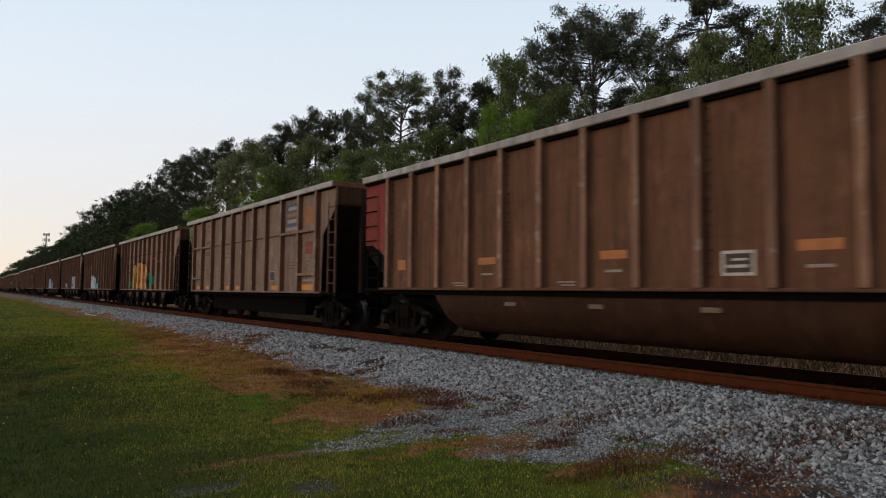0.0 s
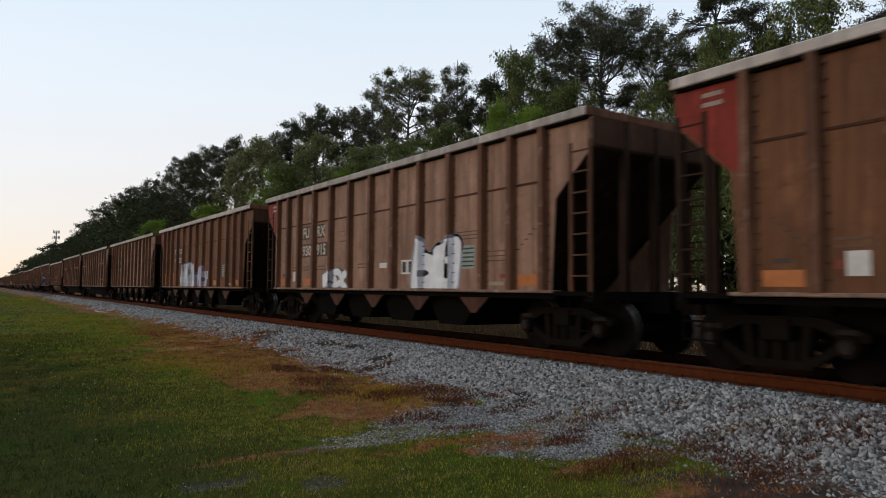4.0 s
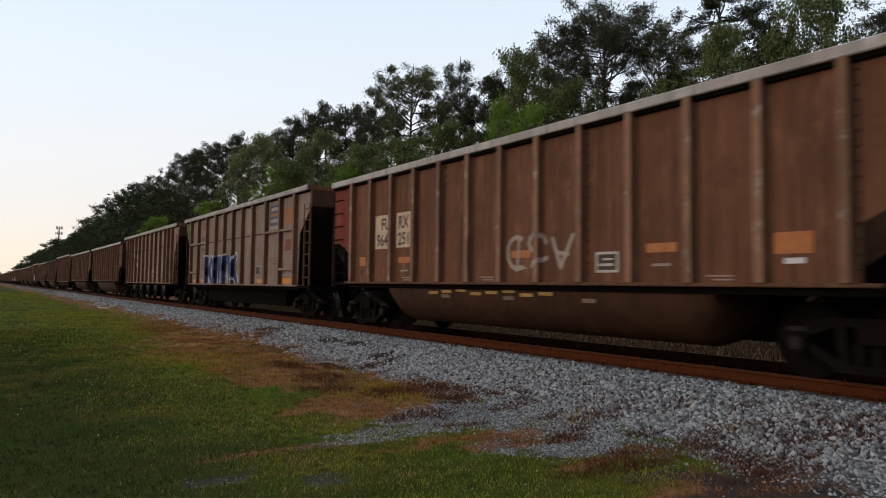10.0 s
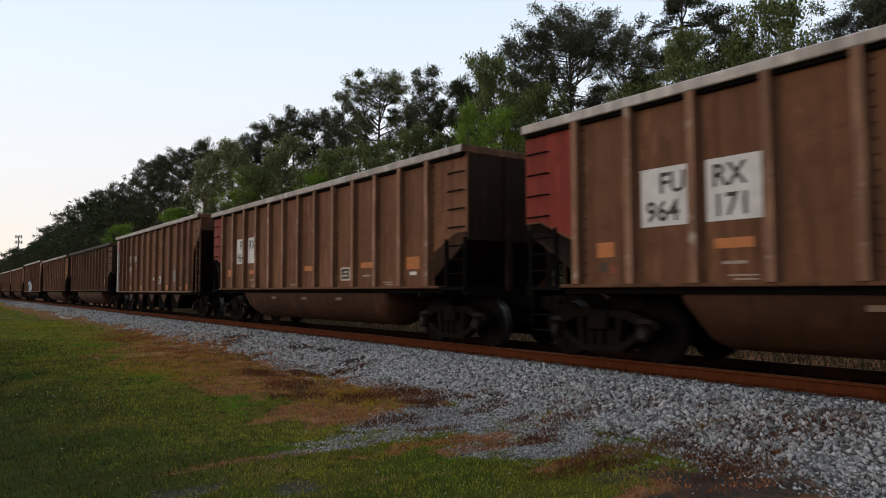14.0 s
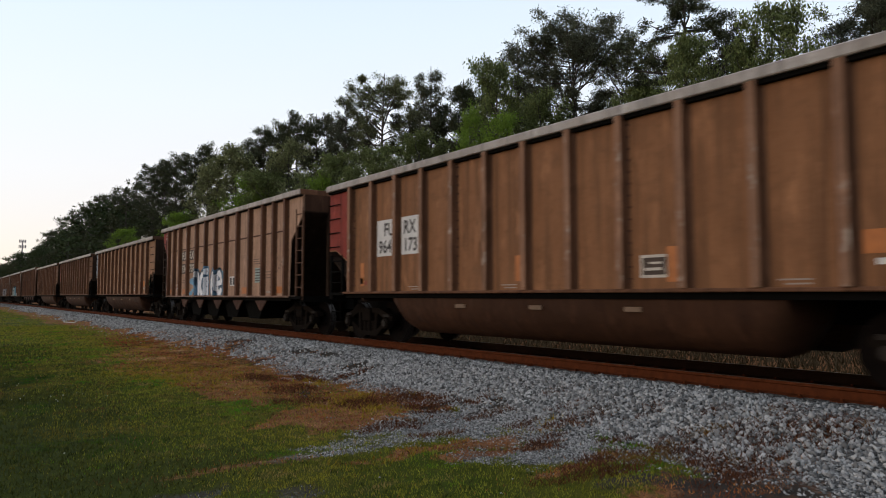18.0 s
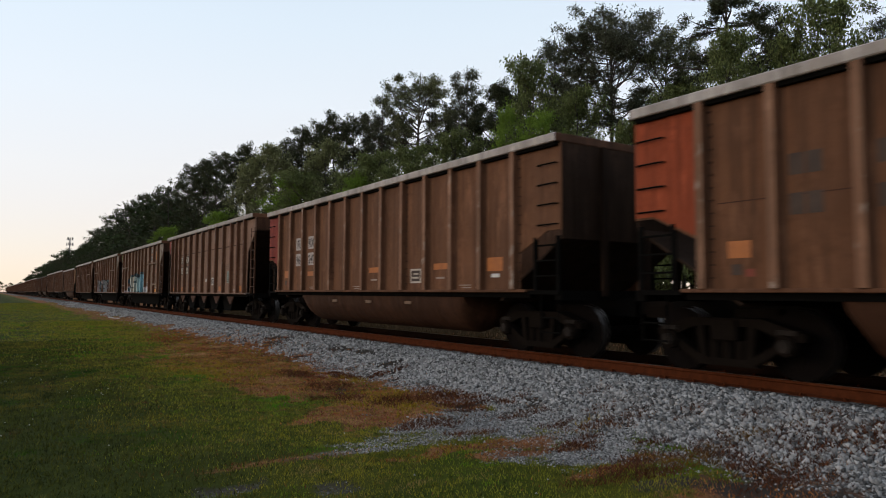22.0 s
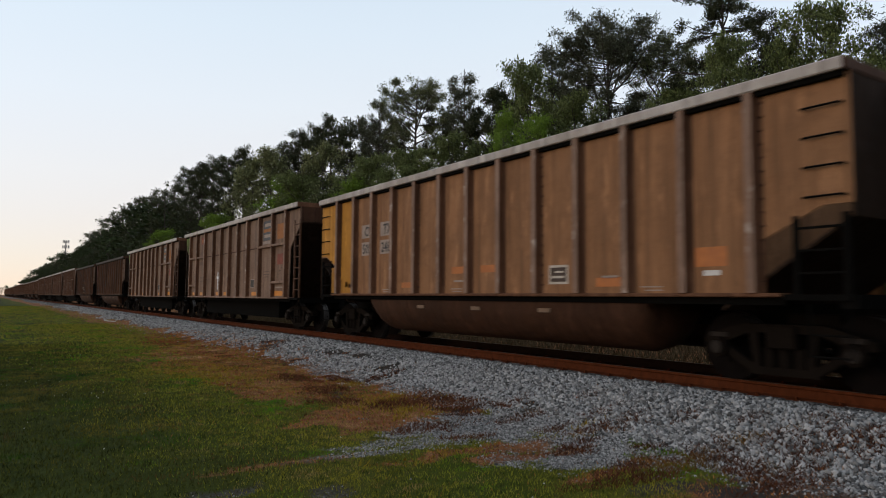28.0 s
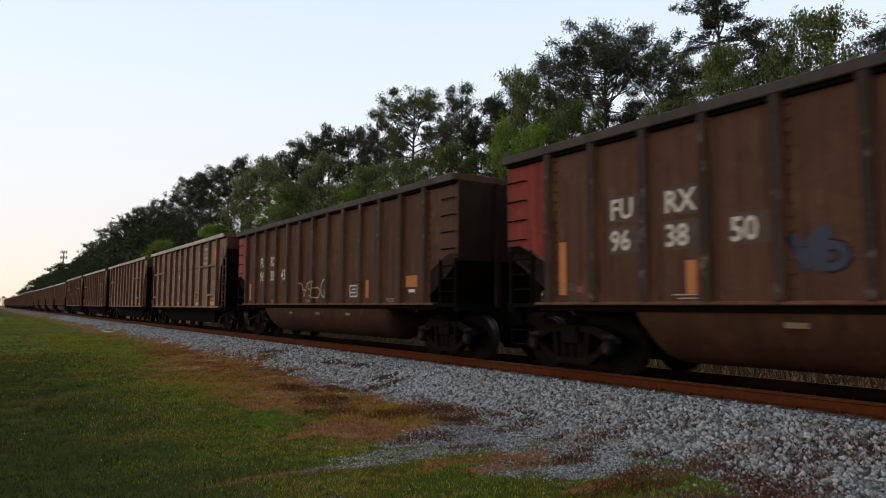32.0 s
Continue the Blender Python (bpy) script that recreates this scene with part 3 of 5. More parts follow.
def clover():
    r, x, y = scattered(520, -1.5, 2.2, 7.0, 22.0, 51)
    keep = wobble(x, y, 52, 2.5) > 0.35
    x, y = x[keep], y[keep]
    n = len(x)
    octa = np.array(((1, 0, 0), (0, 1, 0), (-1, 0, 0), (0, -1, 0), (0, 0, 1), (0, 0, -1)), dtype=float)
    tri = np.array(((0, 1, 4), (1, 2, 4), (2, 3, 4), (3, 0, 4), (1, 0, 5), (2, 1, 5), (3, 2, 5), (0, 3, 5)))
    v = octa[None] * 0.009 * r.uniform(0.6, 1.2, (n, 1, 1)) + np.stack([x, y, ground_z(x, y) + 0.05], 1)[:, None]
    f = (np.arange(n)[:, None, None] * 6 + tri[None]).reshape(-1, 3)
    ob = link_mesh("clover_flowers", array_mesh("clover_flowers", v.reshape(-1, 3), f), plain("white_clover", (0.38, 0.37, 0.33), 0.8))
    tagged(ob, "small white clover flowers scattered in the lawn", "flowers", kind="stuff")


clover()


# ---- the track ----


def track():
    base = tagged(new("railway_track"), "rusty single railway track on a stone ballast bank", "track", kind="structure")
    prof = ((-0.07, -0.18), (0.07, -0.18), (0.07, -0.165), (0.012, -0.145), (0.012, -0.045), (0.036, -0.035), (0.036, -0.006), (0.028, 0.0),
            (-0.028, 0.0), (-0.036, -0.006), (-0.036, -0.035), (-0.012, -0.045), (-0.012, -0.145), (-0.07, -0.165))
    for side in (-1, 1):
        bm = bmesh.new()
        prism(bm, [(TRACK + side * 0.7535 + a, b) for a, b in prof], -60, 900, axis=1)
        rail = part("rail", bm, RAILRUST if side < 0 else RAILSHADE, base)
        part("rail_head", boxes((TRACK + side * 0.7535 - 0.026, TRACK + side * 0.7535 + 0.026, -60, 900, -0.002, 0.0015)), RAILTOP, rail)
    tie = bevelled(boxes((-1.3, 1.3, -0.115, 0.115, -0.36, -0.172)), 0.012)
    plates = bmesh.new()
    for side in (-1, 1):
        box(plates, side * 0.7535 - 0.17, side * 0.7535 + 0.17, -0.09, 0.09, -0.18, -0.160)
        for dx in (-0.1, 0.1):
            box(plates, side * 0.7535 + dx - 0.015, side * 0.7535 + dx + 0.015, -0.04, -0.01, -0.165, -0.135)
    me = bpy.data.meshes.new("tie")
    tie.to_mesh(me)
    me.materials.append(TIEWOOD)
    mp = bpy.data.meshes.new("tie_plates")
    plates.to_mesh(mp)
    mp.materials.append(RAILRUST)
    for k in range(150):
        y = -3 + 0.53 * k
        t = new("tie", me)
        t.parent, t.matrix_basis = base, pose(TRACK + random.uniform(-0.03, 0.03), y, 0, 0, 0, random.uniform(-1, 1))
        q = new("tie_plates", mp)
        q.parent = t
    return base


track()

# ---- trees beyond the track ----


class Limbs:
    """tapered tubes gathered into one mesh"""

    def __init__(self):
        self.v, self.f = [], []

    def tube(self, pts, radii, sides=6):
        base = len(self.v)
        for i, (p, r) in enumerate(zip(pts, radii)):
            d = (Vector(pts[min(i + 1, len(pts) - 1)]) - Vector(pts[max(i - 1, 0)])).normalized()
            u = d.orthogonal().normalized()
            w = d.cross(u)
            for k in range(sides):
                a = k * math.tau / sides
                self.v.append(tuple(Vector(p) + (u * math.cos(a) + w * math.sin(a)) * r))
        for i in range(len(pts) - 1):
            for k in range(sides):
                a, b = base + i * sides + k, base + i * sides + (k + 1) % sides
                self.f.append((a, b, b + sides, a + sides))


def foliage(name, centres, radii, per, size, flat, seed, slim=0.35):
    """clumps of small leaves: pointed slips turned every way round each centre"""
    r = np.random.RandomState(seed)
    c = np.repeat(np.array(centres), per, 0)
    rad = np.repeat(np.array(radii), per)
    n = len(c)
    d = r.normal(size=(n, 3))
    d /= np.linalg.norm(d, axis=1, keepdims=True)
    p = c + d * (rad * r.uniform(0.05, 1.0, n) ** 0.75)[:, None] * np.array((1, 1, flat))
    a = r.normal(size=(n, 3)) + d * 0.8
    a /= np.linalg.norm(a, axis=1, keepdims=True)
    b = np.cross(a, r.normal(size=(n, 3)))
    b /= np.linalg.norm(b, axis=1, keepdims=True)
    s = size * r.uniform(0.6, 1.3, n)[:, None]
    v = np.stack([p - a * s - b * s * slim * 0.2, p + b * s * slim, p + a * s], 1)
    v2 = np.stack([p - a * s, p + a * s, p - b * s * slim], 1)
    v = np.concatenate([v, v2]).reshape(-1, 3) if slim > 0.45 else v.reshape(-1, 3)
    return array_mesh(name, v, np.arange(len(v)).reshape(-1, 3))


BARK = plain("pine_bark", (0.046, 0.035, 0.029), 0.95, vary=0.4, scale=9.0)
BARK_GREY = plain("grey_bark", (0.062, 0.053, 0.046), 0.95, vary=0.35, scale=9.0)
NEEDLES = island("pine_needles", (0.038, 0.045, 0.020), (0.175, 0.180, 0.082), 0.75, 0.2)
NEEDLES_COOL = island("pine_needles_cool", (0.030, 0.034, 0.021), (0.120, 0.124, 0.074), 0.75, 0.2)
LEAF = island("broad_leaves", (0.046, 0.062, 0.020), (0.205, 0.235, 0.080), 0.75, 0.22)
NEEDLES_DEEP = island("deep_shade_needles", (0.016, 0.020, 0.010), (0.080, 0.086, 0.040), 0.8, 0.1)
LEAF_DEEP = island("deep_green_leaves", (0.014, 0.022, 0.009), (0.060, 0.078, 0.028), 0.8, 0.12)
LEAF_LIGHT = island("young_leaves", (0.075, 0.145, 0.016), (0.235, 0.330, 0.045), 0.75, 0.3)
LEAF_PALE = island("pale_leaves", (0.050, 0.062, 0.022), (0.280, 0.285, 0.130), 0.75, 0.25)


def tree(name, label, tall, base, wide, limbs, clump, per, leaf, seed, bark, leaves, pine=True, slim=0.3, flat=0.8, lean=0.3, group="", tiers=0, forks=4):
    """trunk and limbs in one mesh, the crown of many leaf clumps in another; tiers: limbs in separate storeys"""
    r = random.Random(seed)
    top = tagged(new(name), label, "tree", group or ("pines" if pine else "broadleaf trees"))
    wood = Limbs()
    bend = [(r.uniform(-lean, lean), r.uniform(-lean, lean)) for _ in range(3)]

    def stem(k):
        return Vector((bend[0][0] * k + bend[1][0] * math.sin(k * 4) * 0.5, bend[0][1] * k + bend[1][1] * math.sin(k * 5) * 0.5, tall * k))
    r0 = tall * 0.0115 + 0.03
    ks = [i / 9 for i in range(10)]
    wood.tube([stem(k) if k else Vector((0, 0, -0.5)) for k in ks], [r0 * (1.25 if k == 0 else 1) * (1 - 0.9 * k) for k in ks], 7)
    centres, radii = [], []
    for i in range(limbs):
        rel = ((i + r.random() * 0.8) / limbs) ** 0.85
        if tiers:
            rel = (math.floor(rel * tiers) + r.uniform(0.0, 0.3)) / tiers
        k = base + (0.97 - base) * rel
        if pine:
            dome = 0.6 + 0.4 * rel / 0.35 if rel < 0.35 else math.sqrt(max(0.06, 1 - ((rel - 0.35) / 0.72) ** 2))
            reach = wide * dome * r.uniform(0.72, 1.1)
            rise = r.uniform(0.0, 0.3) if tiers else r.uniform(0.2, 0.85)
        else:
            reach = wide * math.sin(math.pi * min(0.94, 0.22 + rel * 0.70)) * r.uniform(0.7, 1.12)
            rise = r.uniform(0.2, 0.8)
        a = i * 2.4 + r.uniform(-0.9, 0.9)
        p0 = stem(k - (0.05 if pine and not tiers else 0.0))
        d = Vector((math.cos(a), math.sin(a), rise))
        p1 = p0 + d * reach * 0.5 + Vector((r.uniform(-0.3, 0.3), r.uniform(-0.3, 0.3), r.uniform(-0.35, 0.1)))
        p2 = p0 + d * reach + Vector((0, 0, r.uniform(0, 0.4)))
        wood.tube([p0, p1, p2], [r0 * 0.34 * (1 - 0.5 * rel), r0 * 0.18, r0 * 0.05], 4)
        for j in range(forks):
            q = p1.lerp(p2, r.uniform(0.0, 1.0))
            e = q + Vector((r.uniform(-1, 1), r.uniform(-1, 1), r.uniform(-0.25, 0.7 if not tiers else 0.25))) * (reach * 0.26 + 0.35)
            wood.tube([q, e], [r0 * 0.09, r0 * 0.03], 3)
            centres.append(tuple(e))
            radii.append(clump * r.uniform(0.6, 1.15))
            if r.random() < 0.6:
                centres.append(tuple(q.lerp(e, 0.45)))
                radii.append(clump * r.uniform(0.45, 0.85))
        centres.append(tuple(p2))
        radii.append(clump * r.uniform(0.7, 1.1))
    for j in range(8):
        q = stem(0.975) + Vector((r.uniform(-1, 1), r.uniform(-1, 1), r.uniform(-1.0, 0.3))) * clump * 1.3
        centres.append(tuple(q))
        radii.append(clump * r.uniform(0.6, 1.0))
    me = array_mesh("trunk", np.array(wood.v), np.array(wood.f))
    me.polygons.foreach_set("use_smooth", np.ones(len(me.polygons), dtype=bool))
    link_mesh("trunk", me, bark, top)
    link_mesh("crown", foliage("crown", centres, radii, per, leaf, flat, seed, slim), leaves, top)
    return top


PINE_LABEL = "tall pine with a bare trunk and domed dark green crown"
LEAF_LABEL = "leafy green broadleaf tree at the edge of the wood"
NEAR = {
    "d": tree("pine_tree", PINE_LABEL, 20, 0.63, 3.7, 50, 0.66, 84, 0.115, 1, BARK, NEEDLES_COOL, slim=0.42, forks=5),
    "o": tree("pine_tree", "tall pine with an open crown and bare forking limbs", 20, 0.68, 3.2, 28, 0.62, 84, 0.115, 2, BARK, NEEDLES, slim=0.42, lean=0.6),
    "s": tree("pine_tree", "slender pine with a narrow tufted crown", 20, 0.52, 1.9, 36, 0.62, 70, 0.115, 3, BARK, NEEDLES_COOL, slim=0.42, lean=0.5, forks=3),
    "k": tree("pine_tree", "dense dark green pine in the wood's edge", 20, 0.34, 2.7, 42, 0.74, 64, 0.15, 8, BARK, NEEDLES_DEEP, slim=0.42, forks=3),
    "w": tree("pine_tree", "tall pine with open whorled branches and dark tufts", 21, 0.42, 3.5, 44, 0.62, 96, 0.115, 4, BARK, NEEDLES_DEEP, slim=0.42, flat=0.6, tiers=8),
    "l": tree("broadleaf_tree", LEAF_LABEL, 13, 0.25, 2.9, 30, 0.72, 58, 0.090, 5, BARK_GREY, LEAF, pine=False, slim=0.55, flat=0.9),
    "y": tree("broadleaf_tree", "young broadleaf tree in fresh bright green leaf", 12, 0.22, 2.6, 28, 0.66, 52, 0.080, 6, BARK_GREY, LEAF_LIGHT, pine=False, slim=0.55, flat=0.9),
    "p": tree("broadleaf_tree", "broadleaf tree with pale silvery green spring leaves", 15, 0.28, 3.4, 30, 0.75, 40, 0.13, 7, BARK_GREY, LEAF_PALE, pine=False, slim=0.5, flat=0.9),
}
FAR = {
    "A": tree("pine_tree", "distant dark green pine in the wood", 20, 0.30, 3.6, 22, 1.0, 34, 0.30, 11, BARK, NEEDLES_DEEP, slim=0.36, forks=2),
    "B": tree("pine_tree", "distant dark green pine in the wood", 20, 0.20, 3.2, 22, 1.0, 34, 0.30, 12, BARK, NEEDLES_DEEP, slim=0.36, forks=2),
    "L": tree("broadleaf_tree", "distant broadleaf tree in the wood", 12, 0.10, 3.8, 20, 1.2, 20, 0.18, 13, BARK_GREY, LEAF_DEEP, pine=False, slim=0.75, flat=0.8, forks=3),
}
BUSH = tree("shrub", "dense dark green shrub at the wood's edge", 4.2, 0.05, 2.3, 16, 0.8, 24, 0.135, 21, BARK_GREY, LEAF, pine=False, slim=0.4, flat=0.9, group="shrubs")
TALL = {key: max(v.co.z for v in ob.children[1].data.vertices) - 0.15 for key, ob in {**NEAR, **FAR}.items()}
PLACED = set()


def plant(key, az, el, x, stretch=1.0, rng=random.Random(5)):
    """a tree whose top shows at that bearing and height from the camera, in a row x metres across"""
    src = NEAR.get(key) or FAR.get(key)
    y = x / math.tan(radians(az)) if az else 0.0
    tall = math.hypot(x, y) * math.tan(radians(el)) + EYE.z - GRASS_Z
    s = tall / TALL[key]
    m = Matrix.LocRotScale((x, y, GRASS_Z), Euler((0, 0, rng.uniform(0, math.tau))), (s * stretch, s * stretch, s))
    if key in PLACED:
        copy_thing(src, m @ Matrix.Diagonal((*[1 / v for v in src.scale], 1)))
    else:
        PLACED.add(key)
        src.matrix_basis = m


# the wood's edge: kind, bearing, height angle, row, spread
for row in (
    ("w", 56.2, 24.0, 30, 1.0), ("d", 47.1, 22.4, 31, 0.95), ("o", 50.8, 20.7, 33, 0.75), ("s", 42.8, 20.5, 33, 1.05), ("l", 63.0, 21.0, 27, 0.62), ("l", 66.4, 16.4, 27, 0.8), ("l", 60.6, 18.4, 27, 0.6),
    ("l", 56.0, 19.6, 26, 0.55), ("k", 59.3, 20.2, 34, 0.8), ("s", 53.2, 17.6, 34, 1.0), ("l", 40.7, 18.8, 29, 0.65), ("y", 38.6, 15.3, 25, 0.45), ("k", 37.8, 17.5, 35, 1.0), ("k", 39.6, 17.6, 36, 0.8),
    ("y", 41.4, 14.8, 26, 0.7), ("s", 35.1, 18.6, 33, 0.85), ("o", 31.1, 18.3, 32, 1.0), ("s", 28.0, 16.3, 33, 0.8), ("k", 33.4, 15.6, 36, 0.9), ("k", 29.6, 14.6, 36, 1.0), ("k", 36.3, 15.8, 34, 0.8),
    ("l", 44.4, 16.0, 28, 0.7), ("k", 43.6, 17.2, 36, 0.8), ("l", 48.8, 13.6, 26, 0.8), ("l", 52.4, 16.4, 28, 0.7), ("k", 25.8, 14.6, 34, 1.0), ("s", 27.0, 14.8, 35, 1.0), ("k", 24.1, 14.8, 33, 0.9),
    ("k", 22.7, 14.0, 34, 0.9), ("s", 21.4, 13.5, 33, 1.1), ("k", 20.3, 12.4, 35, 1.0), ("p", 23.5, 12.3, 28, 0.8), ("p", 19.2, 11.7, 29, 0.9), ("p", 17.9, 10.8, 28, 0.8), ("k", 17.0, 12.0, 33, 0.9),
    ("k", 16.0, 11.2, 34, 1.0), ("k", 14.9, 11.0, 33, 1.0), ("k", 14.0, 10.4, 34, 1.0), ("k", 13.1, 10.1, 33, 1.0), ("y", 20.3, 9.2, 25, 1.1), ("l", 21.8, 9.8, 26, 1.1), ("l", 27.4, 11.4, 26, 1.0),
    ("l", 30.4, 12.0, 26, 0.9), ("l", 34.2, 13.0, 26, 0.9), ("y", 26.0, 9.6, 24, 0.9), ("A", 12.0, 8.8, 33, 0.9), ("B", 11.3, 8.2, 34, 1.0), ("A", 10.4, 7.5, 32, 1.0), ("B", 9.5, 7.6, 33, 1.1),
    ("A", 8.8, 6.9, 33, 1.0), ("B", 8.2, 6.3, 34, 1.0), ("A", 7.5, 5.7, 33, 1.1), ("B", 6.8, 4.9, 33, 1.1), ("A", 6.3, 4.5, 32, 1.1), ("y", 15.2, 6.4, 23, 1.1), ("y", 11.4, 5.0, 23, 1.2),
    ("l", 59.6, 13.6, 23, 1.0), ("l", 63.2, 14.4, 23, 1.1), ("d", 69.5, 21.0, 30, 0.9), ("l", 71.0, 17.0, 26, 1.1),
):
    plant(*row)
rows_rng = random.Random(9)
# the wood behind and along the line, to where it meets the sky
for k in range(90):
    y = 8 + 4.6 * k + 0.035 * k * k
    x = rows_rng.uniform(34, 46)
    az = math.degrees(math.atan2(x, y))
    limit = 1.12 if y > 150 else 0.56 if 18 < y < 75 else 0.86
    plant(rows_rng.choice("AABBL"), az, min(50, math.degrees(math.atan2((20.5 if y > 150 else 17.0) * limit * rows_rng.uniform(0.75, 1.0), math.hypot(x, y)))), x, rows_rng.uniform(0.9, 1.3), rows_rng)
for k in range(42):
    y = 120 + 13 * k
    x = rows_rng.uniform(24, 31)
    plant(rows_rng.choice("ABL"), math.degrees(math.atan2(x, y)), math.degrees(math.atan2(rows_rng.uniform(13, 18) * (1 - 0.0004 * y), y)), x, rows_rng.uniform(1.0, 1.4), rows_rng)
for k in range(46):
    # low dense growth inside the wood closes the view between the trunks
    y = -12 + 4.2 * k + rows_rng.uniform(-1, 1)
    x = rows_rng.uniform(34, 40)
    plant("L", math.degrees(math.atan2(x, y)), math.degrees(math.atan2(rows_rng.uniform(8, 11), math.hypot(x, y))), x, rows_rng.uniform(1.2, 1.5), rows_rng)
for k in range(30):
    # saplings under the pines
    y = -6 + 3.0 * k + rows_rng.uniform(-1, 1)
    x = rows_rng.uniform(29, 33)
    plant("L", math.degrees(math.atan2(x, y)), math.degrees(math.atan2(rows_rng.uniform(5.5, 8), math.hypot(x, y))), x, rows_rng.uniform(1.3, 1.7), rows_rng)
for k in range(58):
    y = -4 + 3.1 * k + rows_rng.uniform(-1, 1)
    m = Matrix.LocRotScale((rows_rng.uniform(20.5, 25), y, GRASS_Z), Euler((0, 0, rows_rng.uniform(0, 6))), [rows_rng.uniform(0.75, 1.5)] * 3)
    if k == 0:
        BUSH.matrix_basis = m
    else:
        copy_thing(BUSH, m @ Matrix.Diagonal((*[1 / v for v in BUSH.scale], 1)))


for k in range(30):
    y = -14 + 2.6 * k + rows_rng.uniform(-0.8, 0.8)
    m = Matrix.LocRotScale((rows_rng.uniform(27, 31), y, GRASS_Z), Euler((0, 0, rows_rng.uniform(0, 6))), [rows_rng.uniform(1.0, 1.5)] * 3)
    copy_thing(BUSH, m @ Matrix.Diagonal((*[1 / v for v in BUSH.scale], 1)))
for k in range(14):
    # the far end of the line closes with low trees
    m = Matrix.LocRotScale((-34 + 5.2 * k, 940 + rows_rng.uniform(-12, 12), GRASS_Z), Euler((0, 0, rows_rng.uniform(0, 6))), [rows_rng.uniform(0.75, 1.1)] * 3)
    copy_thing(FAR["L"], m @ Matrix.Diagonal((*[1 / v for v in FAR["L"].scale], 1)))


def tower():
    x, y = 52.0, 640.0
    base = tagged(new("cell_tower"), "tall slim grey mobile phone mast with antenna tiers", "tower")
    base.location = (x, y, GRASS_Z)
    steel = plain("galvanised_steel", (0.20, 0.19, 0.20), 0.6, 0.3)
    mast = bmesh.new()
    rod(mast, (0, 0, -0.5), (0, 0, 45), 0.8, 10, 0.45)
    part("mast", mast, steel, base)
    for z, w in ((45.0, 2.2), (40.6, 2.4)):
        ring = bmesh.new()
        for k in range(3):
            a, b = k * math.tau / 3, (k + 1) * math.tau / 3
            rod(ring, (w * math.cos(a), w * math.sin(a), z), (w * math.cos(b), w * math.sin(b), z), 0.12, 6)
            rod(ring, (0, 0, z), (w * math.cos(a), w * math.sin(a), z), 0.1, 6)
        tier = part("antenna_frame", ring, steel, base)
        for k in range(9):
            a = k * math.tau / 9
            px, py = w * math.cos(a), w * math.sin(a)
            part("antenna", boxes((px - 0.22, px + 0.22, py - 0.15, py + 0.15, z - 1.2, z + 1.2)), steel, tier)


tower()


def litter():
    bm = bmesh.new()
    box(bm, -0.09, 0.09, -0.75, 0.75, 0.0, 0.03)
    ob = part("plank", bevelled(bm, 0.006), plain("pale_weathered_wood", (0.55, 0.52, 0.48), 0.8), None)
    tagged(ob, "pale weathered plank lying in the dead grass", "plank")
    ob.matrix_basis = pose(6.1, 44.6, float(ground_z(np.array([6.1]), np.array([44.6]))[0]) + 0.01, 0, 2, 12)


litter()

# ---- the coal train ----
BODY, HALF = 14.57, 1.55          # length and half width of a car body
LENGTHS = {"tub": 16.18, "hopper": 16.15, "panel": 16.30}


def wheelset_mesh():
    bm = bmesh.new()
    rod(bm, (-0.9, 0, 0), (0.9, 0, 0), 0.085, 10)
    for s in (-1, 1):
        for a, b, r in ((0.66, 0.70, 0.485), (0.70, 0.80, 0.457), (0.80, 0.86, 0.12)):
            rod(bm, (s * a, 0, 0), (s * b, 0, 0), r, 20 if r > 0.2 else 8)
        for k in range(8):
            a = k * math.tau / 8
            rod(bm, (s * 0.795, 0.2 * math.cos(a), 0.2 * math.sin(a)), (s * 0.815, 0.2 * math.cos(a), 0.2 * math.sin(a)), 0.05, 6)
    bm.normal_update()
    for f in bm.faces:
        if abs(f.normal.x) < 0.1 and f.calc_center_median().yz.length > 0.4:
            f.material_index = 1
    me = bpy.data.meshes.new("wheelset")
    bm.to_mesh(me)
    bm.free()
    me.materials.append(WHEEL)
    me.materials.append(TREAD)
    return me


BEARING = plain("worn_bearing_steel", (0.020, 0.015, 0.012), 0.8, vary=0.4, gloss=0.1)
TREAD = plain("polished_wheel_tread", (0.11, 0.10, 0.095), 0.5, 0.8)
WHEELSET = wheelset_mesh()


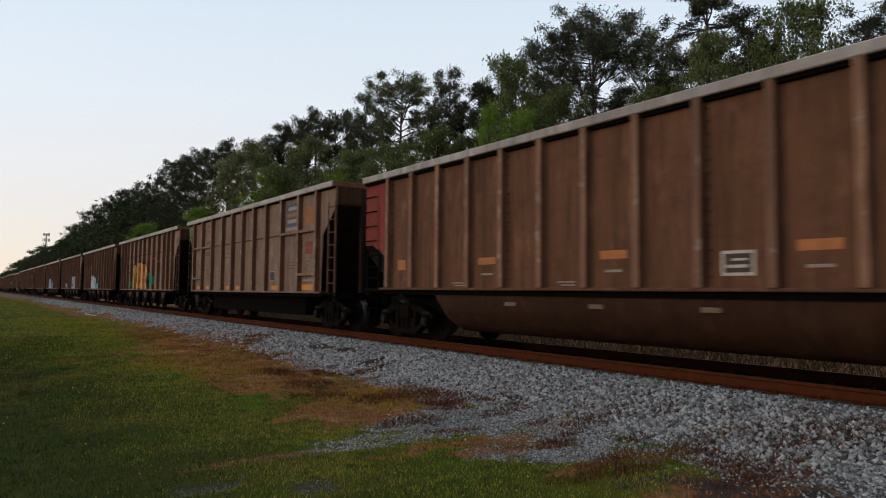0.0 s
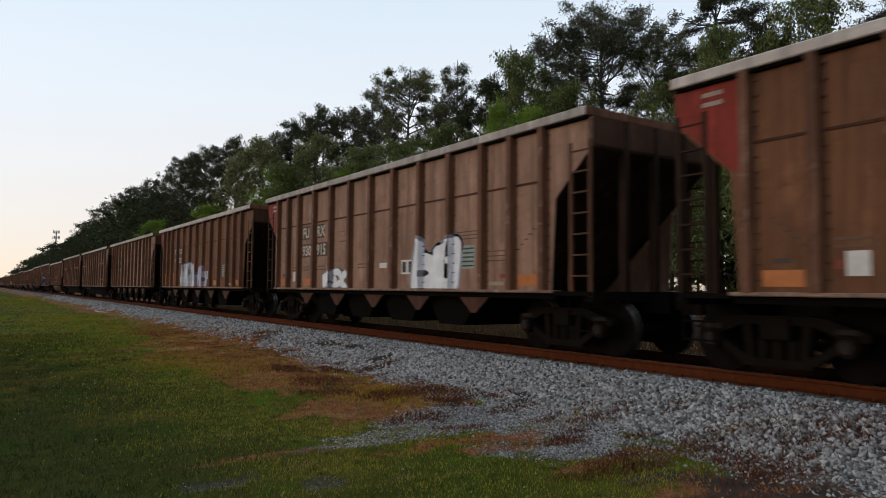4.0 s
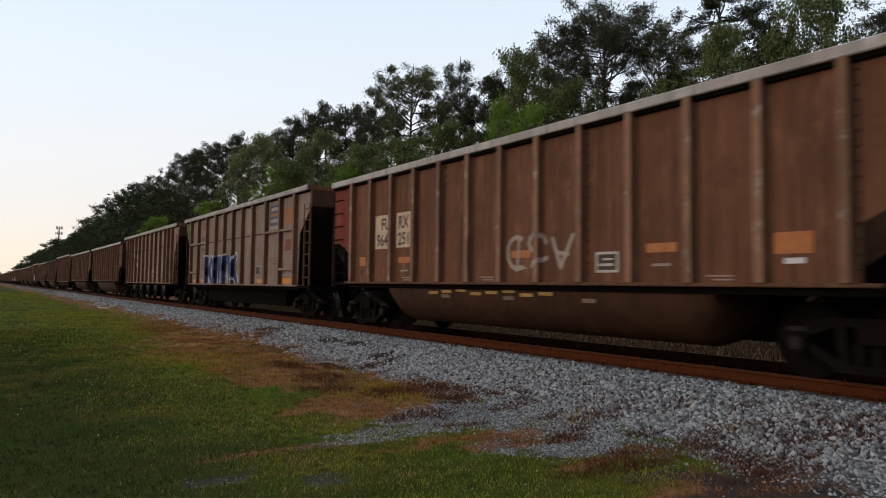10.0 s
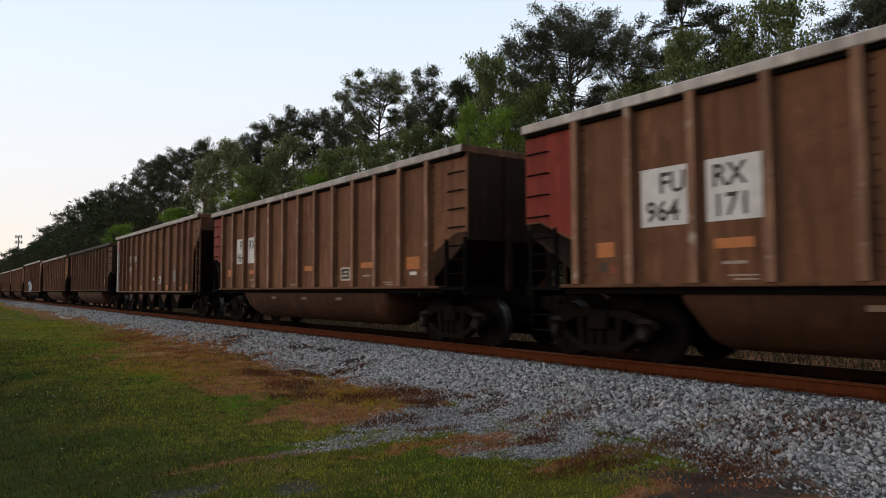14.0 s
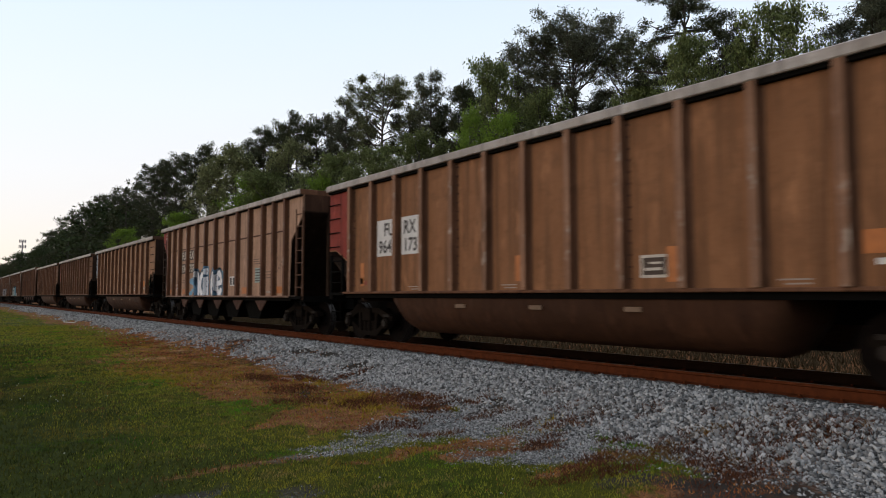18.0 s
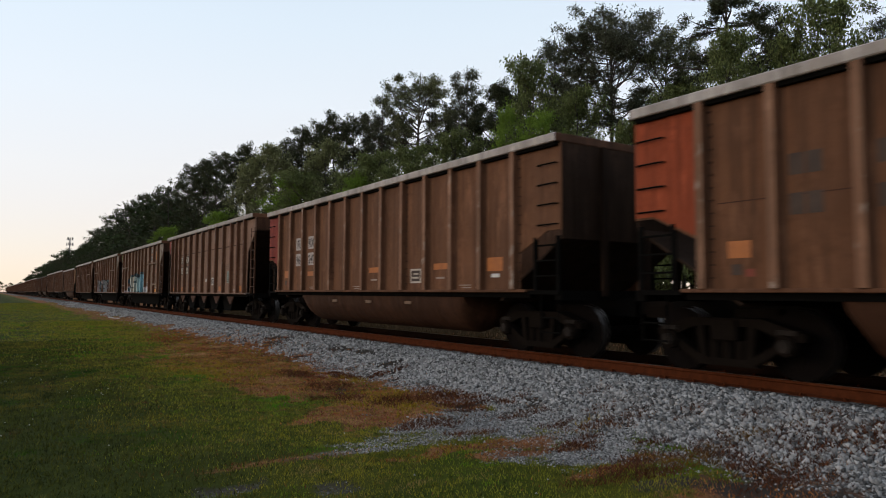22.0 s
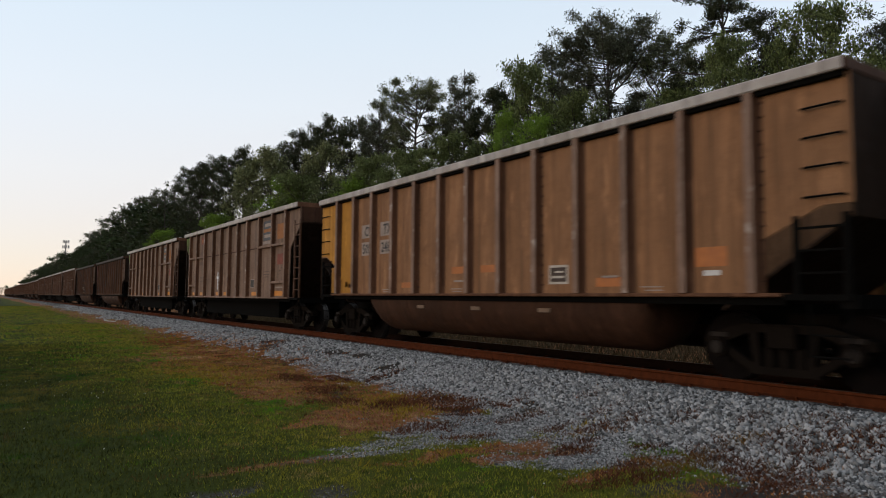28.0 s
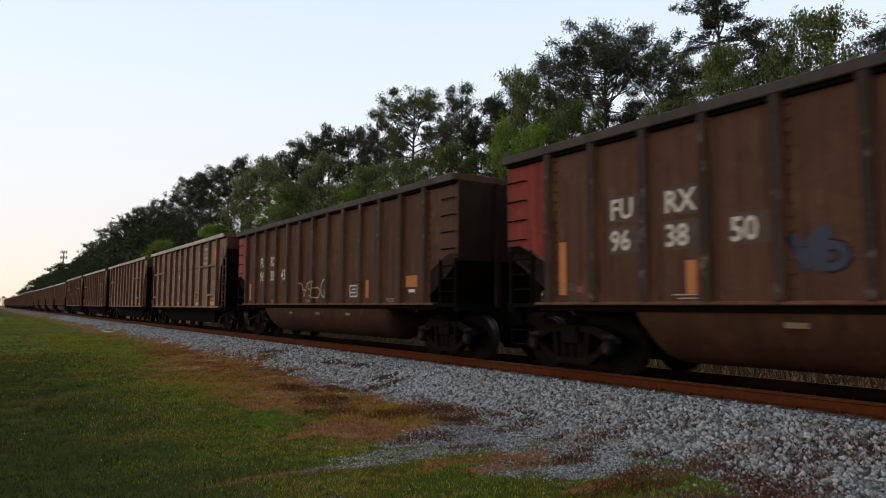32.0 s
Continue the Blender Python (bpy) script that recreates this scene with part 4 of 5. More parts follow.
def truck(car, y):
    """a three-piece bogie: bolster, two cast side frames with springs, two wheelsets"""
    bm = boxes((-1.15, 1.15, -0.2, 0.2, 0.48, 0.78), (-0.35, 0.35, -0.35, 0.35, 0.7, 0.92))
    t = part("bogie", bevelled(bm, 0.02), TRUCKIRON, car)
    t.location = (0, y, 0)
    for s in (-1, 1):
        bm = bmesh.new()
        x0, x1 = sorted((s * 0.92, s * 1.10))
        prism(bm, ((-1.12, 0.52), (-1.12, 0.62), (-0.55, 0.79), (0.55, 0.79), (1.12, 0.62), (1.12, 0.52), (0.9, 0.50), (0.45, 0.68), (-0.45, 0.68), (-0.9, 0.50)), x0, x1)
        prism(bm, ((-0.46, 0.14), (0.46, 0.14), (0.46, 0.24), (-0.46, 0.24)), x0, x1)
        for e in (-1, 1):
            prism(bm, ((e * 0.40, 0.15), (e * 0.50, 0.20), (e * 0.98, 0.50), (e * 0.86, 0.54), (e * 0.40, 0.27)), x0, x1)
            prism(bm, ((e * 0.30, 0.22), (e * 0.40, 0.22), (e * 0.46, 0.70), (e * 0.34, 0.70)), x0, x1)
        for dy in (-0.89, 0.89):
            prism(bm, [(dy + 0.14 * math.cos(k * 0.7854), 0.46 + 0.14 * math.sin(k * 0.7854)) for k in range(8)], *sorted((s * 1.0, s * 1.16)))
        for dy in (-0.89, 0.89):
            old = set(bm.faces)
            rod(bm, (s * 1.15, dy, 0.46), (s * 1.20, dy, 0.46), 0.085, 10)
            box(bm, *sorted((s * 1.02, s * 1.13)), dy - 0.13, dy + 0.13, 0.60, 0.66)
            for face in set(bm.faces) - old:
                face.material_index = 1
        f = part("side_frame", bm, TRUCKIRON, t)
        f.data.materials.append(BEARING)
        bm = bmesh.new()
        for dy in (-0.2, 0.0, 0.2):
            rod(bm, (s * 1.01, dy, 0.24), (s * 1.01, dy, 0.49), 0.085, 8)
        part("spring_nest", bm, TRUCKIRON, f)
    for dy in (-0.89, 0.89):
        w = new("wheelset", WHEELSET)
        w.parent, w.location = t, (0, dy, 0.457)


def ladder(car, s, y0, y1, z0, z1, rungs, mat):
    """two flat stiles and their rungs, one welded piece"""
    bm = bmesh.new()
    across = sorted((y0 - 0.035, y0 + 0.035, y1 - 0.035, y1 + 0.035))
    levels = [z0]
    for k in range(rungs):
        z = z0 + 0.25 + (z1 - z0 - 0.4) * k / (rungs - 1)
        levels += [z - 0.014, z + 0.014]
    levels.append(z1)
    grid = [[bm.verts.new((s * (HALF + 0.012), y, z)) for y in across] for z in levels]
    for i in range(len(levels) - 1):
        for c in (0, 1, 2):
            if c != 1 or i % 2:
                bm.faces.new((grid[i][c], grid[i][c + 1], grid[i + 1][c + 1], grid[i + 1][c]))
    bmesh.ops.delete(bm, geom=[v for v in bm.verts if not v.link_faces], context="VERTS")
    moved = bmesh.ops.extrude_face_region(bm, geom=bm.faces[:])["geom"]
    bmesh.ops.translate(bm, verts=[g for g in moved if isinstance(g, bmesh.types.BMVert)], vec=(-s * 0.05, 0, 0))
    bmesh.ops.recalc_face_normals(bm, faces=bm.faces)
    part("ladder", bm, mat, car)


def common(car, kind, tall, sill):
    """frame, couplers, bogies, brake gear: what every car has"""
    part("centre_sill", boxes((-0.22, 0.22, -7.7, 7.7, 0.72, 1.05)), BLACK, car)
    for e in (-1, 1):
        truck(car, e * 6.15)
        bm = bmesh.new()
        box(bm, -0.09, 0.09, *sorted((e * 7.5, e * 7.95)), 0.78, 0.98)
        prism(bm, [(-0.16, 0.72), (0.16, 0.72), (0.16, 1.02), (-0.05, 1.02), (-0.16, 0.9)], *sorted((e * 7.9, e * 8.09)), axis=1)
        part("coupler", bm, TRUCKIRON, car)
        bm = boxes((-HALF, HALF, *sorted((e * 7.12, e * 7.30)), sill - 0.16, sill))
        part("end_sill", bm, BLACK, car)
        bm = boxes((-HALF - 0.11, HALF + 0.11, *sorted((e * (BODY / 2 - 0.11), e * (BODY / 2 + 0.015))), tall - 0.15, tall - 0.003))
        part("top_rail", bevelled(bm, 0.012), DARK if kind == "tub" else POST_SHADE, car)
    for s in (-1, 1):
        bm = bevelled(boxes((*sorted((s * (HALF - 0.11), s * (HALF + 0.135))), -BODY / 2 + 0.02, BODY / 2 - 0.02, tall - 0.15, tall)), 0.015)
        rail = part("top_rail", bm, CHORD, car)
        # black strip added for the shadow that the rail casts on the sheet
        part("rail_lip", boxes((*sorted((s * (HALF - 0.01), s * (HALF + 0.075))), -BODY / 2 + 0.05, BODY / 2 - 0.05, tall - (0.205 if kind == "tub" else 0.185), tall - 0.15)), BLACK, rail, "dark strip for the shadow under the rail")
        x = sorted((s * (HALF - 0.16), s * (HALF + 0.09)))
        sill_bar = part("side_sill", bevelled(boxes((*x, -6.45, 6.45, sill - 0.035, sill + 0.018)), 0.012), POST_SHADE if kind == "tub" else WORN_LIT, car)
        # black strip added where the gap under the sill lies in shade
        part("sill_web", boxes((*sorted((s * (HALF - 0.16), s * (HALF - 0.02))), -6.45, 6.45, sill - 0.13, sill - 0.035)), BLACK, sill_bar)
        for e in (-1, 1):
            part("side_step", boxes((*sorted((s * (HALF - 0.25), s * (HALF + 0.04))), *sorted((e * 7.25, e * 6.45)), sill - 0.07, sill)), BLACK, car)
            bm = bmesh.new()
            for z in (0.45, 0.7):
                rod(bm, (s * (HALF - 0.02), e * 6.75, z), (s * (HALF - 0.02), e * 7.2, z), 0.014, 6)
            for y in (6.75, 7.2):
                rod(bm, (s * (HALF - 0.02), e * y, 0.43), (s * (HALF - 0.02), e * y, sill - 0.05), 0.014, 6)
            part("stirrup_step", bm, BLACK, car)


def post_mesh(z0, z1, marks, wide=0.075, deep=0.12):
    """pressed side posts with a rivetless flange either side"""
    bm = bmesh.new()
    prism(bm, ((-wide - 0.05, 0), (-wide, 0.02), (-wide * 0.8, deep), (wide * 0.8, deep), (wide, 0.02), (wide + 0.05, 0), (wide + 0.05, -0.012), (-wide - 0.05, -0.012)), z0, z1, axis=1)
    # the outline lies across the post: turn it upright
    for v in bm.verts:
        a, z, d = v.co
        v.co = (-d, a, z)
    bmesh.ops.recalc_face_normals(bm, faces=bm.faces)
    # only the faces stay pale; flanges and webs get rust with painted shade
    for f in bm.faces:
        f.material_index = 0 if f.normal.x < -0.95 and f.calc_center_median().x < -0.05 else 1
    for k in range(14 * marks):
        z = z0 + 0.14 + (z1 - z0 - 0.28) * k / 13
        old = set(bm.faces)
        box(bm, -0.03, 0.0, -wide - 0.06, -wide - 0.015, z - 0.011, z + 0.011)
        for f in set(bm.faces) - old:
            f.material_index = 2
    me = bpy.data.meshes.new("post")
    bm.to_mesh(me)
    bm.free()
    for mat in (BROWN, POST_SHADE, SEAM):
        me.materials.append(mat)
    return me


def posts(car, places, z0, z1, marked=1):
    """the posts of both sides; every so many carry a row of weld marks"""
    bare, welded = post_mesh(z0, z1, False), post_mesh(z0, z1, True)
    for s in (-1, 1):
        for k, y in enumerate(places):
            p = new("post", welded if k % marked == 0 else bare)
            p.parent = car
            p.matrix_basis = pose(s * HALF, y, 0, 0, 0, 0 if s < 0 else 180)


TUB_POSTS = [-6.1 + 6.1 * k / 6 for k in range(13)]
HOP_POSTS = [-6.2, -5.35, -4.5, -3.4, -2.27, -1.13, 0, 1.13, 2.27, 3.4, 4.5, 5.35, 6.2]
PAN_POSTS = [-6.2, -4.97, -3.63, -2.3, -1.13, 0, 1.13, 2.3, 3.63, 4.97, 6.2]
SPEC = {"tub": (TUB_POSTS, 3.85, 1.17), "hopper": (HOP_POSTS, 4.02, 1.075), "panel": (PAN_POSTS, 4.025, 1.06)}


def grab_mesh():
    bm = bmesh.new()
    rod(bm, (-0.06, -0.225, 0), (-0.06, 0.225, 0), 0.014, 6)
    for y in (-0.225, 0.225):
        rod(bm, (0, y, 0), (-0.06, y, 0), 0.014, 6)
    me = bpy.data.meshes.new("grab_iron")
    bm.to_mesh(me)
    bm.free()
    me.materials.append(BLACK)
    return me


GRAB = grab_mesh()


def tub_car():
    posts_at, tall, sill = SPEC["tub"]
    car = new("coal_gondola")
    common(car, "tub", tall, sill)
    h = BODY / 2
    for s in (-1, 1):
        bm = bmesh.new()
        prism(bm, ((-6.15, sill), (6.15, sill), (6.2, 1.84), (6.95, 2.2), (h, 2.2), (h, tall - 0.12), (-h, tall - 0.12), (-h, 2.2), (-6.95, 2.2), (-6.2, 1.84)), *sorted((s * (HALF - 0.03), s * HALF)))
        part("side_sheet", bm, BROWN, car)
        for e in (-1, 1):
            ladder(car, s, e * 6.62, e * 7.2, sill, 2.1, 3, BLACK)
            for z in (2.3, 2.65, 3.0, 3.35, 3.65):
                g = new("grab_iron", GRAB)
                g.parent, g.matrix_basis = car, pose(s * HALF, e * 6.975, z, 0, 0, 0 if s < 0 else 180)
    for e in (-1, 1):
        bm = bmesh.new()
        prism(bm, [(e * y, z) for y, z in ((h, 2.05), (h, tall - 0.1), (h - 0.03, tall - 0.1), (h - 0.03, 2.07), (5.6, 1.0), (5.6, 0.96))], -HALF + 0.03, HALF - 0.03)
        end = part("end_sheet", bm, DARK_END, car)
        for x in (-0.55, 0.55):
            part("end_post", boxes((x - 0.06, x + 0.06, *sorted((e * h, e * (h + 0.07))), sill - 0.1, tall - 0.15)), DARK_END, end)
    # the twin bellies between the bogies
    for s in (-1, 1):
        ring = [(s * (0.78 + 0.72 * math.cos(a)), sill - 0.1 + 0.78 * math.sin(a)) for a in [math.pi + math.pi * k / 12 for k in range(13)]]
        bm = bmesh.new()
        loops = []
        for y, k in ((-4.35, 0.45), (-4.15, 0.92), (-3.95, 1), (3.95, 1), (4.15, 0.92), (4.35, 0.45)):
            loops.append([bm.verts.new((x, y, sill - 0.1 + (z - sill + 0.1) * k)) for x, z in ring])
        for a, b in zip(loops, loops[1:]):
            for k in range(12):
                bm.faces.new((a[k], a[k + 1], b[k + 1], b[k]))
        bm.faces.new(loops[0])
        bm.faces.new(loops[-1][::-1])
        bmesh.ops.recalc_face_normals(bm, faces=bm.faces)
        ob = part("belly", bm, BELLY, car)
        ob.data.polygons.foreach_set("use_smooth", [len(p.vertices) == 4 for p in ob.data.polygons])
    part("floor", boxes((-HALF + 0.04, HALF - 0.04, -5.7, 5.7, sill - 0.1, sill - 0.05)), BLACK, car)
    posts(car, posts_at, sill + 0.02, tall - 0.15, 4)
    return car


def hopper_car(panel=False):
    posts_at, tall, sill = SPEC["panel" if panel else "hopper"]
    car = new("coal_hopper")
    common(car, "hopper", tall, sill)
    h = BODY / 2
    cut = ((-6.35, sill), (6.35, sill), (6.45, 2.62), (h, 3.38), (h, tall - 0.12), (-h, tall - 0.12), (-h, 3.38), (-6.45, 2.62))
    for s in (-1, 1):
        bm = bmesh.new()
        prism(bm, cut, *sorted((s * (HALF - 0.03), s * HALF)))
        part("side_sheet", bm, BROWN, car)
        z = 2.80 if panel else 2.96
        part("weld_seam", bevelled(boxes((*sorted((s * HALF, s * (HALF + 0.014))), -6.2 if not panel else -3.6, 6.2 if not panel else 3.6, z - 0.02, z + 0.02)), 0.004), SEAM, car)
        for e in (-1, 1):
            ladder(car, s, e * 6.82, e * 7.24, sill, 3.5, 7, DARK if e < 0 else DARK_END)
            part("end_plate", boxes((*sorted((s * (HALF - 0.02), s * HALF)), *sorted((e * 7.2, e * h)), sill - 0.1, tall - 0.2)), DARK if e < 0 else DARK_END, car)
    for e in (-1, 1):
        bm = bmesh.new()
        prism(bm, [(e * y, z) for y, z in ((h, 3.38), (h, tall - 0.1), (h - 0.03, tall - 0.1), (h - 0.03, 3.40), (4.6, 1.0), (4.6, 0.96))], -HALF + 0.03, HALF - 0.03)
        end = part("end_sheet", bm, DARK_END, car)
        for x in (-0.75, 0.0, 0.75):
            part("end_post", boxes((x - 0.05, x + 0.05, *sorted((e * (h - 0.12), e * (h + 0.03))), sill, tall - 0.15)), DARK_END, end)
        part("end_bulkhead", boxes((-HALF + 0.03, HALF - 0.03, *sorted((e * h, e * (h + 0.012))), 3.42, tall - 0.15)), BELLY, end)
        part("brake_platform", boxes((-HALF + 0.1, HALF - 0.1, *sorted((e * 6.6, e * h)), sill - 0.05, sill)), BLACK, car)
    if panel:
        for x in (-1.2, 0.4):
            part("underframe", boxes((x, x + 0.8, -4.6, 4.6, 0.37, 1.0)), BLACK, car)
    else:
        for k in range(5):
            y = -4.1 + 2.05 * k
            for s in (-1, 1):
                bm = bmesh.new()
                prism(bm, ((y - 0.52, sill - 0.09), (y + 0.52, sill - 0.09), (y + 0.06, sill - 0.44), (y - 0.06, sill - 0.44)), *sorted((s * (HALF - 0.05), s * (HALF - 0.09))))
                # seam rust, dark enough to hold the shade of the recess
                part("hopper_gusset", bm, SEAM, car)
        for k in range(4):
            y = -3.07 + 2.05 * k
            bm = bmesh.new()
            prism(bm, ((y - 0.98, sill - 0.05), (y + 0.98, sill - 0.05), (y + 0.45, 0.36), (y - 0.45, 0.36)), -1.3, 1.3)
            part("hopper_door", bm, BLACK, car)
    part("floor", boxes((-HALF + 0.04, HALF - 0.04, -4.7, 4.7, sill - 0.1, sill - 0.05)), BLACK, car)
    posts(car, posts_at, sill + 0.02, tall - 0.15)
    if panel:
        for s in (-1, 1):
            for y0, y1, z in ((-6.2, -3.63, 2.80), (3.63, 6.2, 2.80), (-6.2, -4.97, 1.56), (4.97, 6.2, 1.56)):
                part("side_rail", bevelled(boxes((*sorted((s * HALF, s * (HALF + 0.11))), y0, y1, z - 0.04, z + 0.04)), 0.012), BROWN, car)
    return car


# ---- signs, numbers and spray paint on the near side ----


def plate(car, y0, y1, z0, z1, mat, name="sticker", lift=0.004, label=""):
    """a thin plate on the side sheet; y runs from the leading end (-) to the trailing end (+)"""
    return part(name, boxes((-HALF - lift, -HALF - lift + 0.003, y0, y1, z0, z1)), mat, car, label)


def lettering(car, text, y, z, size, mat, lift=0.009, name="lettering", wide=0.85):
    """built-in letters that read from the camera's side, starting at y and running to the leading end"""
    me = WORDS[text].copy()
    t = link_mesh(name, me, mat, car)
    t.matrix_basis = Matrix.Translation((-HALF - lift, y, z)) @ Euler((radians(90), 0, radians(-90))).to_matrix().to_4x4() @ Matrix.Diagonal((size * wide, size, size, 1))
    return t


def clip_poly(poly, lo, hi, i=0):
    """the piece of an outline between two bounds along its first or second axis"""
    for bound, keep in ((lo, 1), (hi, -1)):
        out = []
        for a, b in zip(poly, poly[1:] + poly[:1]):
            ia, ib = (a[i] - bound) * keep >= 0, (b[i] - bound) * keep >= 0
            if ia:
                out.append(a)
            if ia != ib:
                k = (bound - a[i]) / (b[i] - a[i])
                out.append((a[0] + (b[0] - a[0]) * k, a[1] + (b[1] - a[1]) * k))
        poly = out
        if len(poly) < 3:
            return []
    return poly


def sprayed(car, kind, polys, mat, layer, label):
    """flat paint over sheet and posts alike"""
    places, tall, sill = SPEC[kind]
    bm = bmesh.new()
    step = 0.0025 * layer
    # across a post: flange, web, face, web, flange (from, to, depth at either)
    bands = ((-0.128, -0.077, 0.003, 0.024), (-0.076, -0.061, 0.026, 0.121), (-0.060, 0.060, 0.122, 0.122), (0.061, 0.076, 0.121, 0.026), (0.077, 0.128, 0.024, 0.003))
    for poly in polys:
        poly = clip_poly(poly, sill + 0.03, tall - 0.16, 1)
        if not poly:
            continue
        for p in places:
            if min(q[0] for q in poly) > p + 0.13 or max(q[0] for q in poly) < p - 0.13:
                continue
            for a, b, da, db in bands:
                piece = clip_poly(poly, p + a, p + b)
                if piece:
                    web = step * 0.8 * (abs(da - db) > 0.05) * (1 if a > 0 else -1)
                    bm.faces.new([bm.verts.new((-HALF - step - da - (db - da) * (q[0] - p - a) / (b - a), q[0] + web, q[1])) for q in piece])
        edges = [-9] + [p for p in places] + [9]
        for a, b in zip(edges, edges[1:]):
            piece = clip_poly(poly, a + 0.13, b - 0.13)
            if piece:
                bm.faces.new([bm.verts.new((-HALF - 0.004 - step, *q)) for q in piece])
    return part("spray_paint", bm, mat, car, label)


def stroke(a, b, r, sides=10):
    """the outline of a round-ended stroke"""
    d = math.atan2(b[1] - a[1], b[0] - a[0])
    n = sides // 2
    out = [(b[0] + r * math.cos(d - math.pi / 2 + math.pi * k / n), b[1] + r * math.sin(d - math.pi / 2 + math.pi * k / n)) for k in range(n + 1)]
    return out + [(a[0] + r * math.cos(d + math.pi / 2 + math.pi * k / n), a[1] + r * math.sin(d + math.pi / 2 + math.pi * k / n)) for k in range(n + 1)]



def arc(cx, cy, rx, ry, a0, a1, n=7):
    return [(cx + rx * math.cos(radians(a0 + (a1 - a0) * k / n)), cy + ry * math.sin(radians(a0 + (a1 - a0) * k / n))) for k in range(n + 1)]


# letter shapes as bent strokes in a unit square
GLYPHS = {
    "s": (arc(0.45, 0.74, 0.36, 0.25, 30, 270), arc(0.45, 0.25, 0.38, 0.25, 90, -150)), "c": (arc(0.46, 0.48, 0.40, 0.48, 50, 310, 9),), "o": (arc(0.45, 0.48, 0.38, 0.46, 0, 360, 11),),
    "e": (arc(0.46, 0.48, 0.40, 0.48, 10, 315, 9), ((0.1, 0.45), (0.84, 0.52))), "n": (((0.08, 0), (0.1, 1.0)), arc(0.46, 0.55, 0.34, 0.40, 170, 0, 6), ((0.80, 0.55), (0.86, 0))),
    "i": (((0.4, 0), (0.44, 0.72)), ((0.44, 1.08), (0.47, 1.12))), "u": (((0.06, 1), (0.1, 0.4)), arc(0.45, 0.4, 0.36, 0.36, 180, 360, 6), ((0.81, 0.4), (0.86, 1))),
    "k": (((0.1, 0), (0.1, 1.05)), ((0.14, 0.42), (0.5, 0.62), (0.8, 1.0)), ((0.3, 0.55), (0.6, 0.3), (0.9, -0.03))), "t": (((0.4, 0), (0.4, 1)), ((0.0, 0.72), (0.8, 0.72))),
    "m": (((0.05, 0), (0.1, 0.95)), ((0.1, 0.95), (0.42, 0.45)), ((0.42, 0.45), (0.76, 0.98)), ((0.76, 0.98), (0.86, 0))), "x": (((0.05, 0.02), (0.8, 0.98)), ((0.05, 0.95), (0.8, 0.05))),
    "A": (arc(0.45, 0.5, 0.42, 0.48, 60, 300), ((0.45, 0.1), (0.55, 0.9))), "B": (((0.1, 0.05), (0.2, 0.95)), arc(0.4, 0.3, 0.42, 0.3, 120, -120)),
    "C": (((0.1, 0.9), (0.45, 0.1)), ((0.45, 0.1), (0.85, 0.95)), ((0.3, 0.5), (0.7, 0.45))), "D": (arc(0.45, 0.7, 0.35, 0.25, 0, 250), ((0.2, 0.1), (0.8, 0.3))),
    "E": (((0.15, 0), (0.1, 0.8)), ((0.1, 0.8), (0.75, 1.0)), ((0.75, 1.0), (0.65, 0.05)), ((0.2, 0.4), (0.6, 0.35))),
    "g": (arc(0.46, 0.5, 0.40, 0.48, 50, 300, 9), ((0.5, 0.42), (0.86, 0.44), (0.84, 0.02))), "a": (arc(0.42, 0.36, 0.34, 0.36, 40, 330, 9), ((0.78, 0.78), (0.84, 0))),
    "r": (((0.1, 0), (0.1, 1)), arc(0.36, 0.72, 0.38, 0.26, 110, -100, 6), ((0.4, 0.45), (0.86, -0.02))),
}
SPRAY = {}


def spray(rgb):
    if rgb not in SPRAY:
        SPRAY[rgb] = plain("spray_paint", rgb, 0.6, vary=0.18, scale=3.0)
    return SPRAY[rgb]


def graffiti(car, kind, shapes, y, z, wide, tall, fill, rim, label, thick=0.10, seed=0, fills=None, halo=None):
    """bubble letters with a rim, from y towards the leading end"""
    r = random.Random(seed)
    pitch = wide / len(shapes)
    glow = []
    for i, g in enumerate(shapes):
        lift, sc, slant = r.uniform(-0.04, 0.05) * tall, r.uniform(0.92, 1.08), r.uniform(-0.08, 0.1)
        rims, inner = [], []
        for line in GLYPHS[g]:
            fat = thick * r.uniform(0.85, 1.15)
            pts = [(y - pitch * (i + (a * 1.15 if g.isupper() else 0.1 + a * 0.9) + b * slant), z + lift + tall * sc * b) for a, b in line]
            for p, q in zip(pts, pts[1:]):
                rims.append(stroke(p, q, fat + thick * 0.42))
                inner.append(stroke(p, q, fat))
                glow.append(stroke(p, q, thick * 2.0))
        colour = fills[i % len(fills)] if fills else fill
        base = sprayed(car, kind, rims, spray(rim), 2 + 0.2 * (i % 2), label)
        base.name = "painted_letter"
        top = sprayed(base, kind, inner, spray(colour), 3 + 0.2 * (i % 2), "")
        top.name = "letter_fill"
    if halo:
        sprayed(car, kind, glow, spray(halo), 1, label).name = "paint_halo"


def mark(car, kind, y, z, top, low, size=0.5, mat=None, back=None, drop=0.52, boxed=True, pitch=1.02):
    """reporting letters and number in columns on neighbouring panels"""
    for k, (a, b) in enumerate(zip(top, low)):
        yy = y - k * pitch
        if back:
            plate(car, yy - 0.80, yy + 0.06, z - drop - 0.07, z + size * 0.72 + 0.07, back, "number_panel")
        for word, zz in ((a, z), (b, z - drop)):
            if word and boxed:
                plate(car, yy - size * (1.28 if len(word) < 3 else 1.88), yy + 0.02, zz - 0.05, zz + size * 0.72 + 0.04, SOILED, "number_panel")
            if word:
                lettering(car, word, yy - (0.24 if back and k == 0 and len(word) < 3 else 0.02), zz, size, mat or CREAM, wide=0.98 if kind == "hopper" else 0.9)


